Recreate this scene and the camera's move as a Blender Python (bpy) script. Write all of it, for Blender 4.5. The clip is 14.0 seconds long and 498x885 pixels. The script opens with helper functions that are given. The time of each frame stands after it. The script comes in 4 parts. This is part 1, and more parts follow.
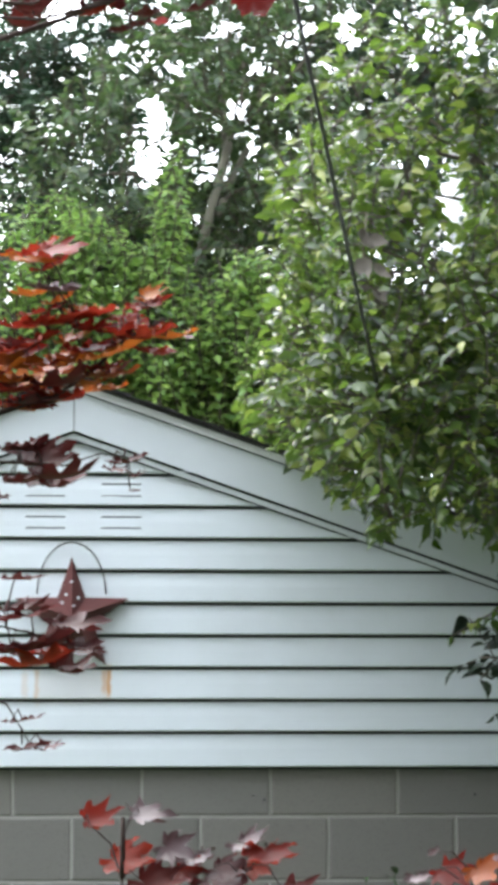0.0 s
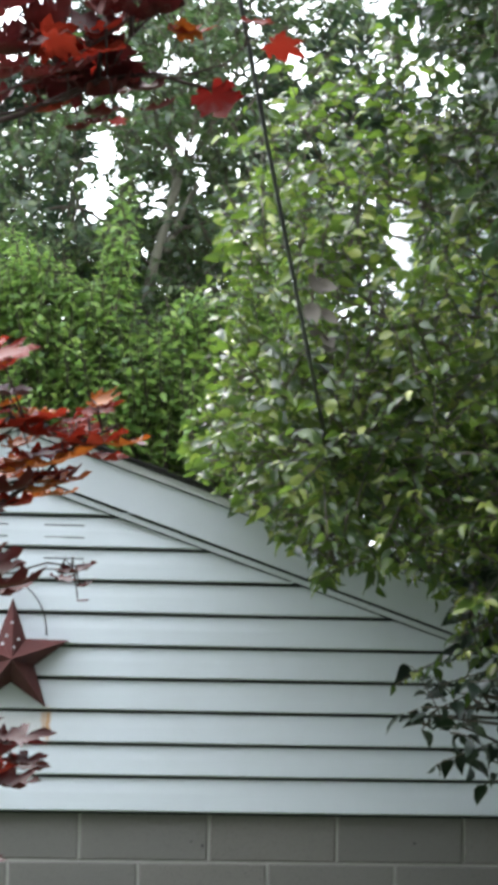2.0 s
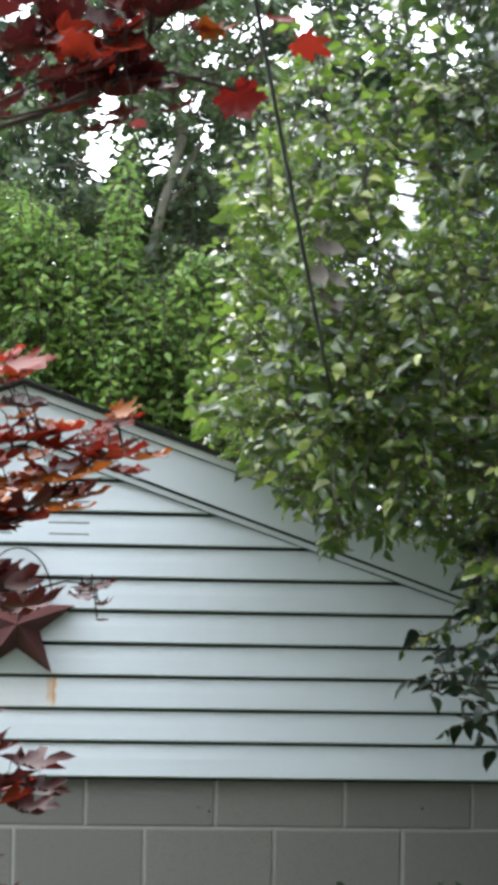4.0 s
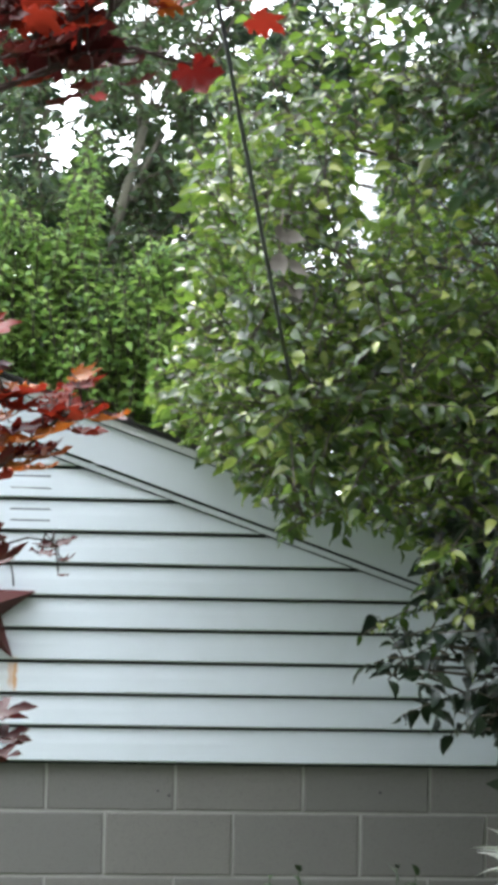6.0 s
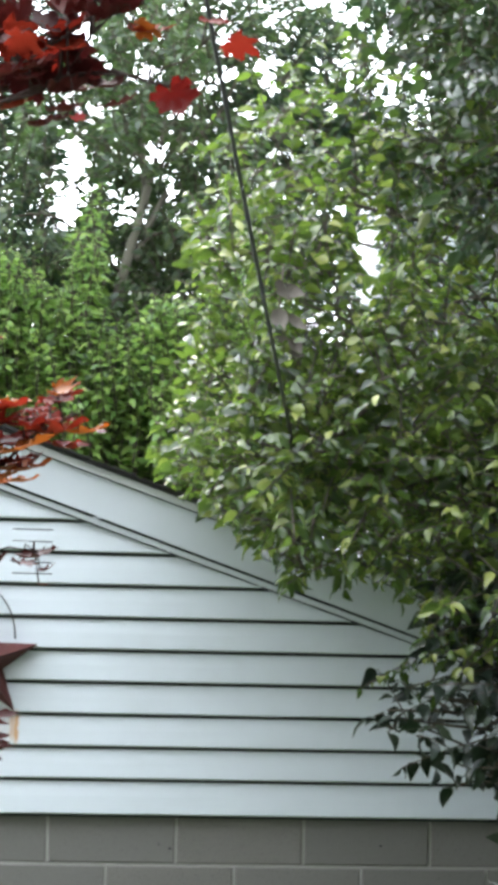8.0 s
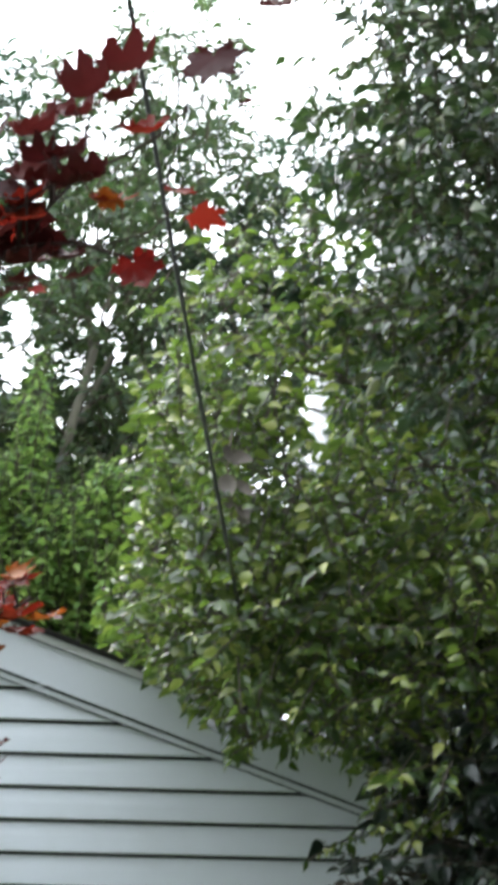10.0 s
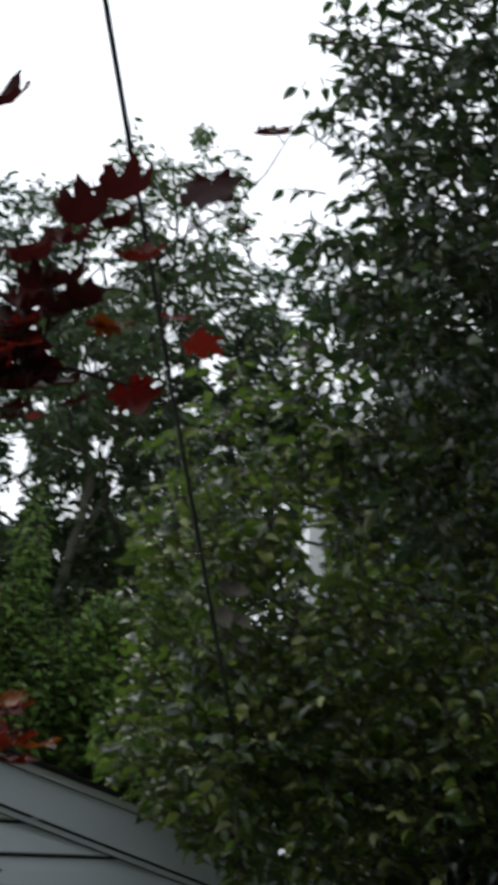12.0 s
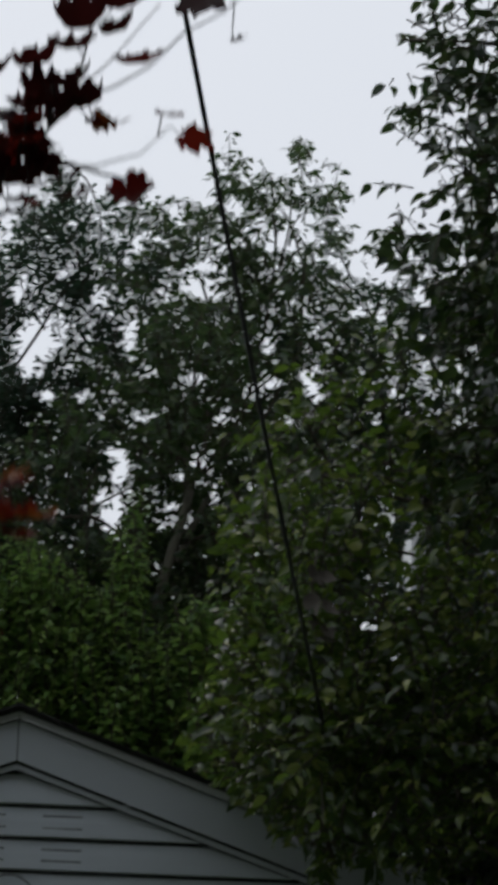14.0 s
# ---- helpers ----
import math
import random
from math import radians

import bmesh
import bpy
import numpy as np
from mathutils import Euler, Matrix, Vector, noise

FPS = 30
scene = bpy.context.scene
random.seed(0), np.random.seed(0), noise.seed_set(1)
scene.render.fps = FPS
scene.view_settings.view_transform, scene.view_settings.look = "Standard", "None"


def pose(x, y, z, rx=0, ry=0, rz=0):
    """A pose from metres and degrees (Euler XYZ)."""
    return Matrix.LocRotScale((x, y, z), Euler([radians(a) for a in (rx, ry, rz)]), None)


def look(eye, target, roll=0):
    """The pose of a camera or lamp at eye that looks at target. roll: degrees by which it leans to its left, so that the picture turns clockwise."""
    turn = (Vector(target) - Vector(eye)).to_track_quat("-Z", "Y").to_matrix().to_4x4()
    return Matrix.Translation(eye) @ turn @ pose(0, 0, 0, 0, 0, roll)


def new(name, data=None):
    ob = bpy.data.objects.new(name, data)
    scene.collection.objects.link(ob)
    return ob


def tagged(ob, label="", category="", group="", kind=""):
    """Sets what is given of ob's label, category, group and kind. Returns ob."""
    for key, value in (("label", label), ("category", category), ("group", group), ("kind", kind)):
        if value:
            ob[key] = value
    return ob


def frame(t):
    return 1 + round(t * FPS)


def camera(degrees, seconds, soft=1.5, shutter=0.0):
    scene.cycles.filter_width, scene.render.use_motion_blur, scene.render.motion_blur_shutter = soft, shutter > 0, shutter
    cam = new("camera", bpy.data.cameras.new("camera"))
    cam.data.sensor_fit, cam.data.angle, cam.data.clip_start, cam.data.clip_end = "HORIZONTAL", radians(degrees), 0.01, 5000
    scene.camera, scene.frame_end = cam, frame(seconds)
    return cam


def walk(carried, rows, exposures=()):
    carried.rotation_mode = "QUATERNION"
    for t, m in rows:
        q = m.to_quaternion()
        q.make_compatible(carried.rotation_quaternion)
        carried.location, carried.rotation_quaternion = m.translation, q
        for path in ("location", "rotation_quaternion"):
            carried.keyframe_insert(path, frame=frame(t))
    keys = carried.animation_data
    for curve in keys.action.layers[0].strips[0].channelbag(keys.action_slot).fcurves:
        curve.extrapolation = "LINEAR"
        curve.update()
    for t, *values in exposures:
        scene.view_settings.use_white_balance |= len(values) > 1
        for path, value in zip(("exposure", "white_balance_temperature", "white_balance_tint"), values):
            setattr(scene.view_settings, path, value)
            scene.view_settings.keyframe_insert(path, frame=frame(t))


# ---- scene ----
cam = camera(10.0, 14.0, soft=5.5, shutter=0.5)
PATH = [
    (0, (0.73, -9.056, 2.105), (0.643, -7.06, 2.198), 0.2),
    (0.5, (0.735, -9.01, 2.132), (0.628, -7.015, 2.219), 0.5),
    (1, (0.749, -9.131, 2.079), (0.684, -7.136, 2.206), 1.3),
    (1.5, (0.738, -9.076, 2.107), (0.682, -7.081, 2.233), 1.1),
    (2, (0.72, -9.007, 2.17), (0.673, -7.011, 2.28), 1.2),
    (4.3, (0.701, -8.938, 2.218), (0.654, -6.939, 2.292), 1.1),
    (4.5, (0.707, -8.969, 2.211), (0.674, -6.971, 2.291), 1.4),
    (5, (0.704, -9.017, 2.211), (0.698, -7.018, 2.281), 1.8),
    (5.5, (0.704, -8.992, 2.208), (0.688, -6.993, 2.274), 1.9),
    (6, (0.707, -9.014, 2.192), (0.687, -7.015, 2.263), 1.2),
    (6.5, (0.706, -9.048, 2.176), (0.685, -7.049, 2.246), 1.2),
    (7, (0.707, -8.959, 2.185), (0.684, -6.961, 2.252), 0.9),
    (7.2, (0.717, -9.078, 2.15), (0.691, -7.08, 2.234), 1.3),
    (9.3, (0.737, -8.983, 2.171), (0.715, -6.989, 2.323), 1.0),
    (9.5, (0.719, -8.972, 2.182), (0.709, -6.98, 2.368), 1.1),
    (10, (0.715, -8.969, 2.175), (0.726, -6.983, 2.406), 1.6),
    (10.5, (0.703, -8.926, 2.189), (0.743, -6.948, 2.485), 2.0),
    (11, (0.718, -8.956, 2.163), (0.759, -6.98, 2.471), 1.7),
    (11.5, (0.721, -8.975, 2.16), (0.757, -6.998, 2.465), 1.8),
    (12, (0.716, -8.96, 2.172), (0.726, -6.987, 2.496), 1.8),
    (12.5, (0.722, -8.966, 2.162), (0.682, -6.998, 2.515), 1.9),
    (13, (0.741, -8.956, 2.166), (0.706, -6.993, 2.543), 1.6),
    (13.5, (0.756, -8.949, 2.14), (0.714, -6.98, 2.492), 1.6),
    (14, (0.817, -9.033, 1.965), (0.742, -7.066, 2.324), 2.1),
]
EXPOSURE = [(0.0, 0.38), (0.5, 0.28), (2.0, 0.20), (4.5, 0.32), (7.2, 0.48), (9.5, 0.45), (10.0, 0.0), (10.5, -0.65), (11.0, -1.2), (12.0, -2.15), (12.5, -2.75), (13.0, -3.05), (13.5, -3.08), (14.0, -3.05)]
walk(cam, [(t, look(eye, target, roll)) for t, eye, target, roll in PATH], EXPOSURE)

# ---- sky and sun: a bright overcast day ----
SUN_UP, SUN_TURN = 52.0, -25.0
world = bpy.data.worlds.new("overcast_sky")
scene.world = world
world.use_nodes = True
wn = world.node_tree
wn.nodes.clear()
w_out = wn.nodes.new("ShaderNodeOutputWorld")
w_bg = wn.nodes.new("ShaderNodeBackground")
w_hs = wn.nodes.new("ShaderNodeHueSaturation")
w_sky = wn.nodes.new("ShaderNodeTexSky")
w_sky.sky_type = "NISHITA"
w_sky.sun_disc = False
w_sky.sun_elevation = radians(SUN_UP)
w_sky.sun_rotation = radians(SUN_TURN)
w_sky.dust_density = 6.0
w_sky.air_density = 1.0
w_hs.inputs["Saturation"].default_value = 0.50
w_bg.inputs["Strength"].default_value = 0.95
wn.links.new(w_sky.outputs["Color"], w_hs.inputs["Color"])
w_mix = wn.nodes.new("ShaderNodeMix")  # cloud evens the sky out
w_mix.data_type = "RGBA"
w_mix.inputs[0].default_value = 0.88
w_mix.inputs[7].default_value = (6.25, 6.62, 7.25, 1)
wn.links.new(w_hs.outputs["Color"], w_mix.inputs[6])
wn.links.new(w_mix.outputs[2], w_bg.inputs["Color"])
wn.links.new(w_bg.outputs["Background"], w_out.inputs["Surface"])

sun_data = bpy.data.lights.new("sun", "SUN")
sun_data.energy = 0.8
sun_data.angle = radians(25)
sun_data.color = (1.0, 0.97, 0.92)
sun = new("sun", sun_data)
sun_dir = Vector((math.sin(radians(SUN_TURN)) * math.cos(radians(SUN_UP)), math.cos(radians(SUN_TURN)) * math.cos(radians(SUN_UP)), math.sin(radians(SUN_UP))))
sun.matrix_world = look(sun_dir * 60, (0, 0, 0))


# ---- materials ----
class Mat:
    """A small helper round a node material."""

    def __init__(self, name):
        self.m = bpy.data.materials.new(name)
        self.m.use_nodes = True
        self.t = self.m.node_tree
        self.p = self.t.nodes["Principled BSDF"]
        self.out = self.t.nodes["Material Output"]

    def n(self, kind, **vals):
        node = self.t.nodes.new(kind)
        for key, v in vals.items():
            node.inputs[key.replace("_", " ")].default_value = v
        return node

    def link(self, a, b):
        self.t.links.new(a, b)

    def coords(self):
        return self.n("ShaderNodeTexCoord").outputs["Object"]

    def world_pos(self):
        return self.n("ShaderNodeNewGeometry").outputs["Position"]

    def noise(self, scale, detail=4.0, rough=0.6, stretch=None, pos=None):
        tex = self.n("ShaderNodeTexNoise", Scale=scale, Detail=detail, Roughness=rough)
        src = pos or self.world_pos()
        if stretch:
            mp = self.n("ShaderNodeMapping")
            mp.inputs["Scale"].default_value = stretch
            self.link(src, mp.inputs["Vector"])
            src = mp.outputs["Vector"]
        self.link(src, tex.inputs["Vector"])
        return tex.outputs["Fac"]

    def ramp(self, fac, stops):
        r = self.t.nodes.new("ShaderNodeValToRGB")
        els = r.color_ramp.elements
        while len(els) < len(stops):
            els.new(0.5)
        for e, (pos, col) in zip(els, stops):
            e.position = pos
            e.color = (*col, 1) if len(col) == 3 else col
        self.link(fac, r.inputs["Fac"])
        return r.outputs["Color"]

    def mix(self, fac, a, b, kind="MIX"):
        x = self.t.nodes.new("ShaderNodeMix")
        x.data_type = "RGBA"
        x.blend_type = kind
        for sock, v in ((x.inputs[0], fac), (x.inputs[6], a), (x.inputs[7], b)):
            if isinstance(v, (int, float)):
                sock.default_value = v
            elif isinstance(v, tuple):
                sock.default_value = (*v, 1)
            else:
                self.link(v, sock)
        return x.outputs[2]

    def math(self, op, a, b=0.0, c=0.0):
        x = self.t.nodes.new("ShaderNodeMath")
        x.operation = op
        for sock, v in zip(x.inputs, (a, b, c)):
            if isinstance(v, (int, float)):
                sock.default_value = v
            else:
                self.link(v, sock)
        return x.outputs[0]

    def bump(self, height, strength=0.3, dist=0.002):
        b = self.n("ShaderNodeBump", Strength=strength, Distance=dist)
        self.link(height, b.inputs["Height"])
        self.link(b.outputs["Normal"], self.p.inputs["Normal"])

    def base(self, col, rough=0.6, metal=0.0):
        if isinstance(col, tuple):
            self.p.inputs["Base Color"].default_value = (*col, 1)
        else:
            self.link(col, self.p.inputs["Base Color"])
        self.p.inputs["Roughness"].default_value = rough
        self.p.inputs["Metallic"].default_value = metal


def smooth_window(m, coord, lo, hi, soft):
    """1 between lo and hi, falling off over soft."""
    up = m.n("ShaderNodeMapRange")
    up.interpolation_type = "SMOOTHSTEP"
    m.link(coord, up.inputs["Value"])
    up.inputs["From Min"].default_value, up.inputs["From Max"].default_value = lo - soft, lo + soft
    dn = m.n("ShaderNodeMapRange")
    dn.interpolation_type = "SMOOTHSTEP"
    m.link(coord, dn.inputs["Value"])
    dn.inputs["From Min"].default_value, dn.inputs["From Max"].default_value = hi - soft, hi + soft
    return m.math("MULTIPLY", up.outputs[0], m.math("SUBTRACT", 1.0, dn.outputs[0]))


def siding_material():
    m = Mat("white_vinyl")
    pos = m.world_pos()
    grain = m.noise(30, 5, 0.6, (0.35, 1, 3.0))
    grime = m.noise(2.2, 5, 0.65, (1, 1, 0.6))
    col = m.mix(m.math("MULTIPLY", grain, 0.35), (0.595, 0.65, 0.69), (0.525, 0.58, 0.62))
    col = m.mix(m.math("MULTIPLY", m.math("POWER", grime, 3.0), 0.9), col, (0.43, 0.46, 0.46))
    sep = m.n("ShaderNodeSeparateXYZ")
    m.link(pos, sep.inputs[0])
    wob = m.math("MULTIPLY", m.math("SUBTRACT", m.noise(40, 3), 0.5), 0.02)
    sx = m.math("ADD", sep.outputs["X"], wob)
    streaks = None
    for lo, hi, zlo, zhi, amount in ((-0.106, -0.094, 1.72, 1.815, 1.0), (-0.122, -0.100, 1.73, 1.812, 0.6), (-0.330, -0.318, 1.70, 1.815, 0.5), (-0.372, -0.352, 1.715, 1.80, 0.25), (-0.32, -0.10, 1.70, 1.80, 0.10)):
        win = m.math("MULTIPLY", smooth_window(m, sx, lo, hi, 0.006), smooth_window(m, sep.outputs["Z"], zlo, zhi, 0.02))
        win = m.math("MULTIPLY", win, amount)
        streaks = win if streaks is None else m.math("MAXIMUM", streaks, win)
    col = m.mix(streaks, col, (0.50, 0.26, 0.09))
    m.base(col, 0.42)
    m.bump(m.noise(14, 6, 0.55, (0.3, 1, 4.0)), 0.25, 0.002)
    return m.m


def plain(name, col, rough=0.5, metal=0.0, var=0.25, scale=12, bump=0.15):
    m = Mat(name)
    dark = tuple(c * (1 - var) for c in col)
    c = m.mix(m.noise(scale, 5), col, dark)
    c = m.mix(m.math("MULTIPLY", m.noise(scale * 9, 3), 0.4), c, dark)
    m.base(c, rough, metal)
    m.bump(m.noise(scale * 6, 5), bump, 0.001)
    return m.m


def block_material():
    m = Mat("painted_block")
    pos = m.world_pos()
    rnd = m.n("ShaderNodeObjectInfo").outputs["Random"]
    base = m.ramp(rnd, [(0.0, (0.150, 0.147, 0.138)), (0.5, (0.168, 0.163, 0.152)), (1.0, (0.185, 0.175, 0.158))])
    base = m.mix(m.math("MULTIPLY", m.noise(3.0, 6, 0.7), 0.6), base, (0.135, 0.13, 0.115))
    pits = m.ramp(m.noise(160, 3, 0.7), [(0.36, (0, 0, 0)), (0.48, (1, 1, 1))])
    base = m.mix(m.math("SUBTRACT", 1.0, m.math("MULTIPLY", pits, 1.0)), base, (0.132, 0.128, 0.118))
    m.base(base, 0.8)
    m.bump(m.noise(120, 5, 0.75), 0.3, 0.0015)
    return m.m


def leaf_material(name, stops, translucent=0.35, rough=0.42, hue_noise=2.5, island=True, glow=None, spec=0.5):
    """Leaves: each one its own tone, light shines through them."""
    m = Mat(name)
    if island:
        rnd = m.n("ShaderNodeNewGeometry").outputs["Random Per Island"]
    else:
        rnd = m.n("ShaderNodeObjectInfo").outputs["Random"]
    patch = m.math("SUBTRACT", m.noise(hue_noise, 2), 0.5)
    fac = m.math("ADD", rnd, m.math("MULTIPLY", patch, 0.7))
    col = m.ramp(fac, stops)
    col = m.mix(m.math("MULTIPLY", m.noise(90, 3), 0.35), col, tuple(c * 0.6 for c in stops[0][1]))
    m.base(col, rough)
    m.p.inputs["Specular IOR Level"].default_value = spec
    m.bump(m.noise(70, 3), 0.25, 0.002)
    tr = m.n("ShaderNodeBsdfTranslucent")
    tcol = m.mix(0.55, col, glow or (0.25, 0.42, 0.05), "MIX")
    m.link(tcol, tr.inputs["Color"])
    ms = m.n("ShaderNodeMixShader")
    ms.inputs[0].default_value = translucent
    m.link(m.p.outputs[0], ms.inputs[1])
    m.link(tr.outputs[0], ms.inputs[2])
    m.link(ms.outputs[0], m.out.inputs["Surface"])
    return m.m


def bark_material(name, a, b):
    m = Mat(name)
    f = m.noise(18, 6, 0.7, (1, 1, 0.25))
    m.base(m.ramp(f, [(0.3, a), (0.7, b)]), 0.9)
    m.bump(m.noise(40, 6, 0.7, (1, 1, 0.2)), 0.7, 0.01)
    return m.m


VINYL = siding_material()
TRIM = plain("white_coil_trim", (0.56, 0.605, 0.64), 0.38, 0.0, 0.10, 4, 0.05)
DRIP = plain("white_drip_edge", (0.60, 0.62, 0.63), 0.4, 0.0, 0.15, 6, 0.05)
# near-black that puts shade into laps and gaps; also fills core and holes
SHADE_DARK = plain("shade_dark", (0.025, 0.028, 0.03), 0.9)
SHINGLE = plain("asphalt_shingle", (0.035, 0.033, 0.032), 0.95, 0, 0.4, 40, 0.8)
BLOCK = block_material()
MORTAR = plain("pale_mortar", (0.34, 0.335, 0.315), 0.9, 0, 0.3, 20, 0.5)
RUST = plain("rusty_red_metal", (0.120, 0.027, 0.023), 0.6, 0.25, 0.6, 25, 0.4)
RUST_DARK = plain("dark_rusty_wire", (0.05, 0.042, 0.04), 0.6, 0.5, 0.3, 30, 0.3)
SLOT = plain("shaded_vent_slot", (0.10, 0.11, 0.115), 0.7, 0, 0.3, 30, 0.2)
CABLE = plain("black_cable_sheath", (0.012, 0.012, 0.013), 0.45, 0, 0.3, 40, 0.2)
PEAR_LEAF = leaf_material("pear_leaf", [(0.0, (0.010, 0.021, 0.012)), (0.42, (0.040, 0.071, 0.022)), (0.76, (0.116, 0.158, 0.038)), (1.0, (0.270, 0.295, 0.080))], 0.30, 0.20, spec=0.38)
PLUM_LEAF = leaf_material("plum_leaf", [(0.0, (0.006, 0.015, 0.010)), (0.5, (0.021, 0.044, 0.020)), (0.8, (0.056, 0.084, 0.030)), (1.0, (0.104, 0.116, 0.042))], 0.26, 0.28, spec=0.5, glow=(0.122, 0.221, 0.054))
# near-black green: the shade on these leaves is put into their colour
SHADE_LEAF = leaf_material("shaded_shrub_leaf", [(0.0, (0.005, 0.011, 0.008)), (0.6, (0.011, 0.021, 0.013)), (1.0, (0.030, 0.044, 0.022))], 0.14, 0.30, spec=0.35, glow=(0.05, 0.09, 0.03))
FAR_LEAF = leaf_material("mulberry_leaf", [(0.0, (0.013, 0.030, 0.015)), (0.5, (0.036, 0.068, 0.024)), (1.0, (0.100, 0.130, 0.040))], 0.36, 0.42, 0.9, glow=(0.153, 0.267, 0.076))
DARK_LEAF = leaf_material("elm_leaf", [(0.0, (0.010, 0.026, 0.018)), (0.5, (0.020, 0.047, 0.024)), (1.0, (0.045, 0.082, 0.034))], 0.32, 0.45, 0.9, glow=(0.088, 0.189, 0.087))
BRIGHT_LEAF = leaf_material("shrub_leaf", [(0.0, (0.066, 0.136, 0.036)), (0.5, (0.152, 0.268, 0.064)), (1.0, (0.280, 0.385, 0.088))], 0.48, 0.42, 0.9, glow=(0.238, 0.396, 0.079))
BARK = bark_material("grey_bark", (0.065, 0.062, 0.045), (0.150, 0.142, 0.105))
TWIG = bark_material("brown_twig", (0.035, 0.028, 0.02), (0.08, 0.065, 0.045))
MAPLE_WOOD = bark_material("maple_twig", (0.03, 0.018, 0.016), (0.075, 0.05, 0.042))
NEIGHBOUR = plain("pale_grey_siding", (0.50, 0.53, 0.55), 0.6, 0, 0.15, 5, 0.1)
WHITE = plain("white_board_paint", (0.80, 0.80, 0.79), 0.5, 0, 0.06, 4, 0.1)
DRY_LEAF = plain("dry_leaf", (0.115, 0.100, 0.080), 0.8, 0, 0.4, 40, 0.3)
BLADE = plain("pale_blade", (0.74, 0.76, 0.68), 0.5, 0, 0.25, 60, 0.1)
WEED = plain("weed_leaf", (0.045, 0.085, 0.028), 0.5, 0, 0.5, 40, 0.2)
GRASS = plain("lawn", (0.05, 0.085, 0.022), 0.95, 0, 0.5, 3, 0.8)
BLOCKER = plain("brown_blocker", (0.130, 0.124, 0.117), 0.85, 0, 0.2, 3, 0.3)


# ---- mesh helpers ----
def part(name, verts, faces, material, parent=None, label="", smooth=False, kind=""):
    """Links vertices and faces as ONE mesh object under a thing or under a part."""
    me = bpy.data.meshes.new(name)
    me.from_pydata([tuple(v) for v in verts], [], faces)
    me.materials.append(material)
    if smooth:
        me.polygons.foreach_set("use_smooth", [True] * len(me.polygons))
    me.update()
    ob = new(name, me)
    ob.parent = parent
    return tagged(ob, label, "", "", kind)


def thing(name, label, category, place=(0, 0, 0), group="", kind=""):
    ob = new(name)
    ob.location = place
    ob.empty_display_size = 0.1
    return tagged(ob, label, category, group, kind)


def box(x0, x1, y0, y1, z0, z1):
    v = [(x0, y0, z0), (x1, y0, z0), (x1, y1, z0), (x0, y1, z0), (x0, y0, z1), (x1, y0, z1), (x1, y1, z1), (x0, y1, z1)]
    f = [(0, 3, 2, 1), (4, 5, 6, 7), (0, 1, 5, 4), (1, 2, 6, 5), (2, 3, 7, 6), (3, 0, 4, 7)]
    return v, f


def extrude_profile(profile, y0, y1):
    """A prism from an x, z outline, from y0 to y1."""
    n = len(profile)
    v = [(x, y0, z) for x, z in profile] + [(x, y1, z) for x, z in profile]
    f = [tuple(range(n)), tuple(range(2 * n - 1, n - 1, -1))]
    f += [(i, i + n, (i + 1) % n + n, (i + 1) % n) for i in range(n)]
    return v, f


def tube(points, radii, sides=6):
    """A tapered, bent round bar along points."""
    pts = [Vector(p) for p in points]
    verts, faces = [], []
    for i, p in enumerate(pts):
        d = (pts[min(i + 1, len(pts) - 1)] - pts[max(i - 1, 0)]).normalized()
        a = d.cross(Vector((0, 0, 1)) if abs(d.z) < 0.9 else Vector((1, 0, 0))).normalized()
        b = d.cross(a)
        for k in range(sides):
            w = 2 * math.pi * k / sides
            verts.append(p + (a * math.cos(w) + b * math.sin(w)) * radii[i])
    for i in range(len(pts) - 1):
        for k in range(sides):
            k2 = (k + 1) % sides
            faces.append((i * sides + k, i * sides + k2, (i + 1) * sides + k2, (i + 1) * sides + k))
    faces.append(tuple(range(sides - 1, -1, -1)))
    faces.append(tuple((len(pts) - 1) * sides + k for k in range(sides)))
    return verts, faces


def merge(chunks):
    verts, faces = [], []
    for v, f in chunks:
        o = len(verts)
        verts += list(v)
        faces += [tuple(i + o for i in face) for face in f]
    return verts, faces


def bent(a, b, rng, sag=0.06, n=6):
    """A slightly crooked line of points from a to b."""
    a, b = Vector(a), Vector(b)
    off = Vector((rng.uniform(-1, 1), rng.uniform(-1, 1), rng.uniform(-0.4, 1))) * sag * (b - a).length
    out = []
    for i in range(n + 1):
        t = i / n
        jig = Vector((rng.uniform(-1, 1), rng.uniform(-1, 1), rng.uniform(-1, 1))) * 0.012 * (b - a).length
        out.append(a.lerp(b, t) + off * math.sin(math.pi * t) + (jig if 0 < i < n else Vector()))
    return out


# ---- ground ----
def ground_height(x, y):
    t = min(max((-y - 0.8) / 2.6, 0.0), 1.0)
    return 0.52 * t * t * (3 - 2 * t) + 0.03 * math.sin(x * 1.7 + y * 0.6)


def build_ground():
    xs = [-400, -120, -40, -15] + [-9 + 0.75 * i for i in range(25)] + [15, 40, 120, 400]
    ys = [-400, -120, -40, -15] + [-12 + 0.6 * i for i in range(29)] + [7, 10, 15, 40, 120, 400]
    verts = [(x, y, ground_height(x, y) if abs(x) < 50 and abs(y) < 50 else (0.52 if y < 0 else 0.0)) for y in ys for x in xs]
    n = len(xs)
    faces = [(j * n + i, j * n + i + 1, (j + 1) * n + i + 1, (j + 1) * n + i) for j in range(len(ys) - 1) for i in range(n - 1)]
    tagged(part("ground", verts, faces, GRASS, smooth=True, kind="structure"), "green lawn rising in a bank away from the garage", "ground")


build_ground()
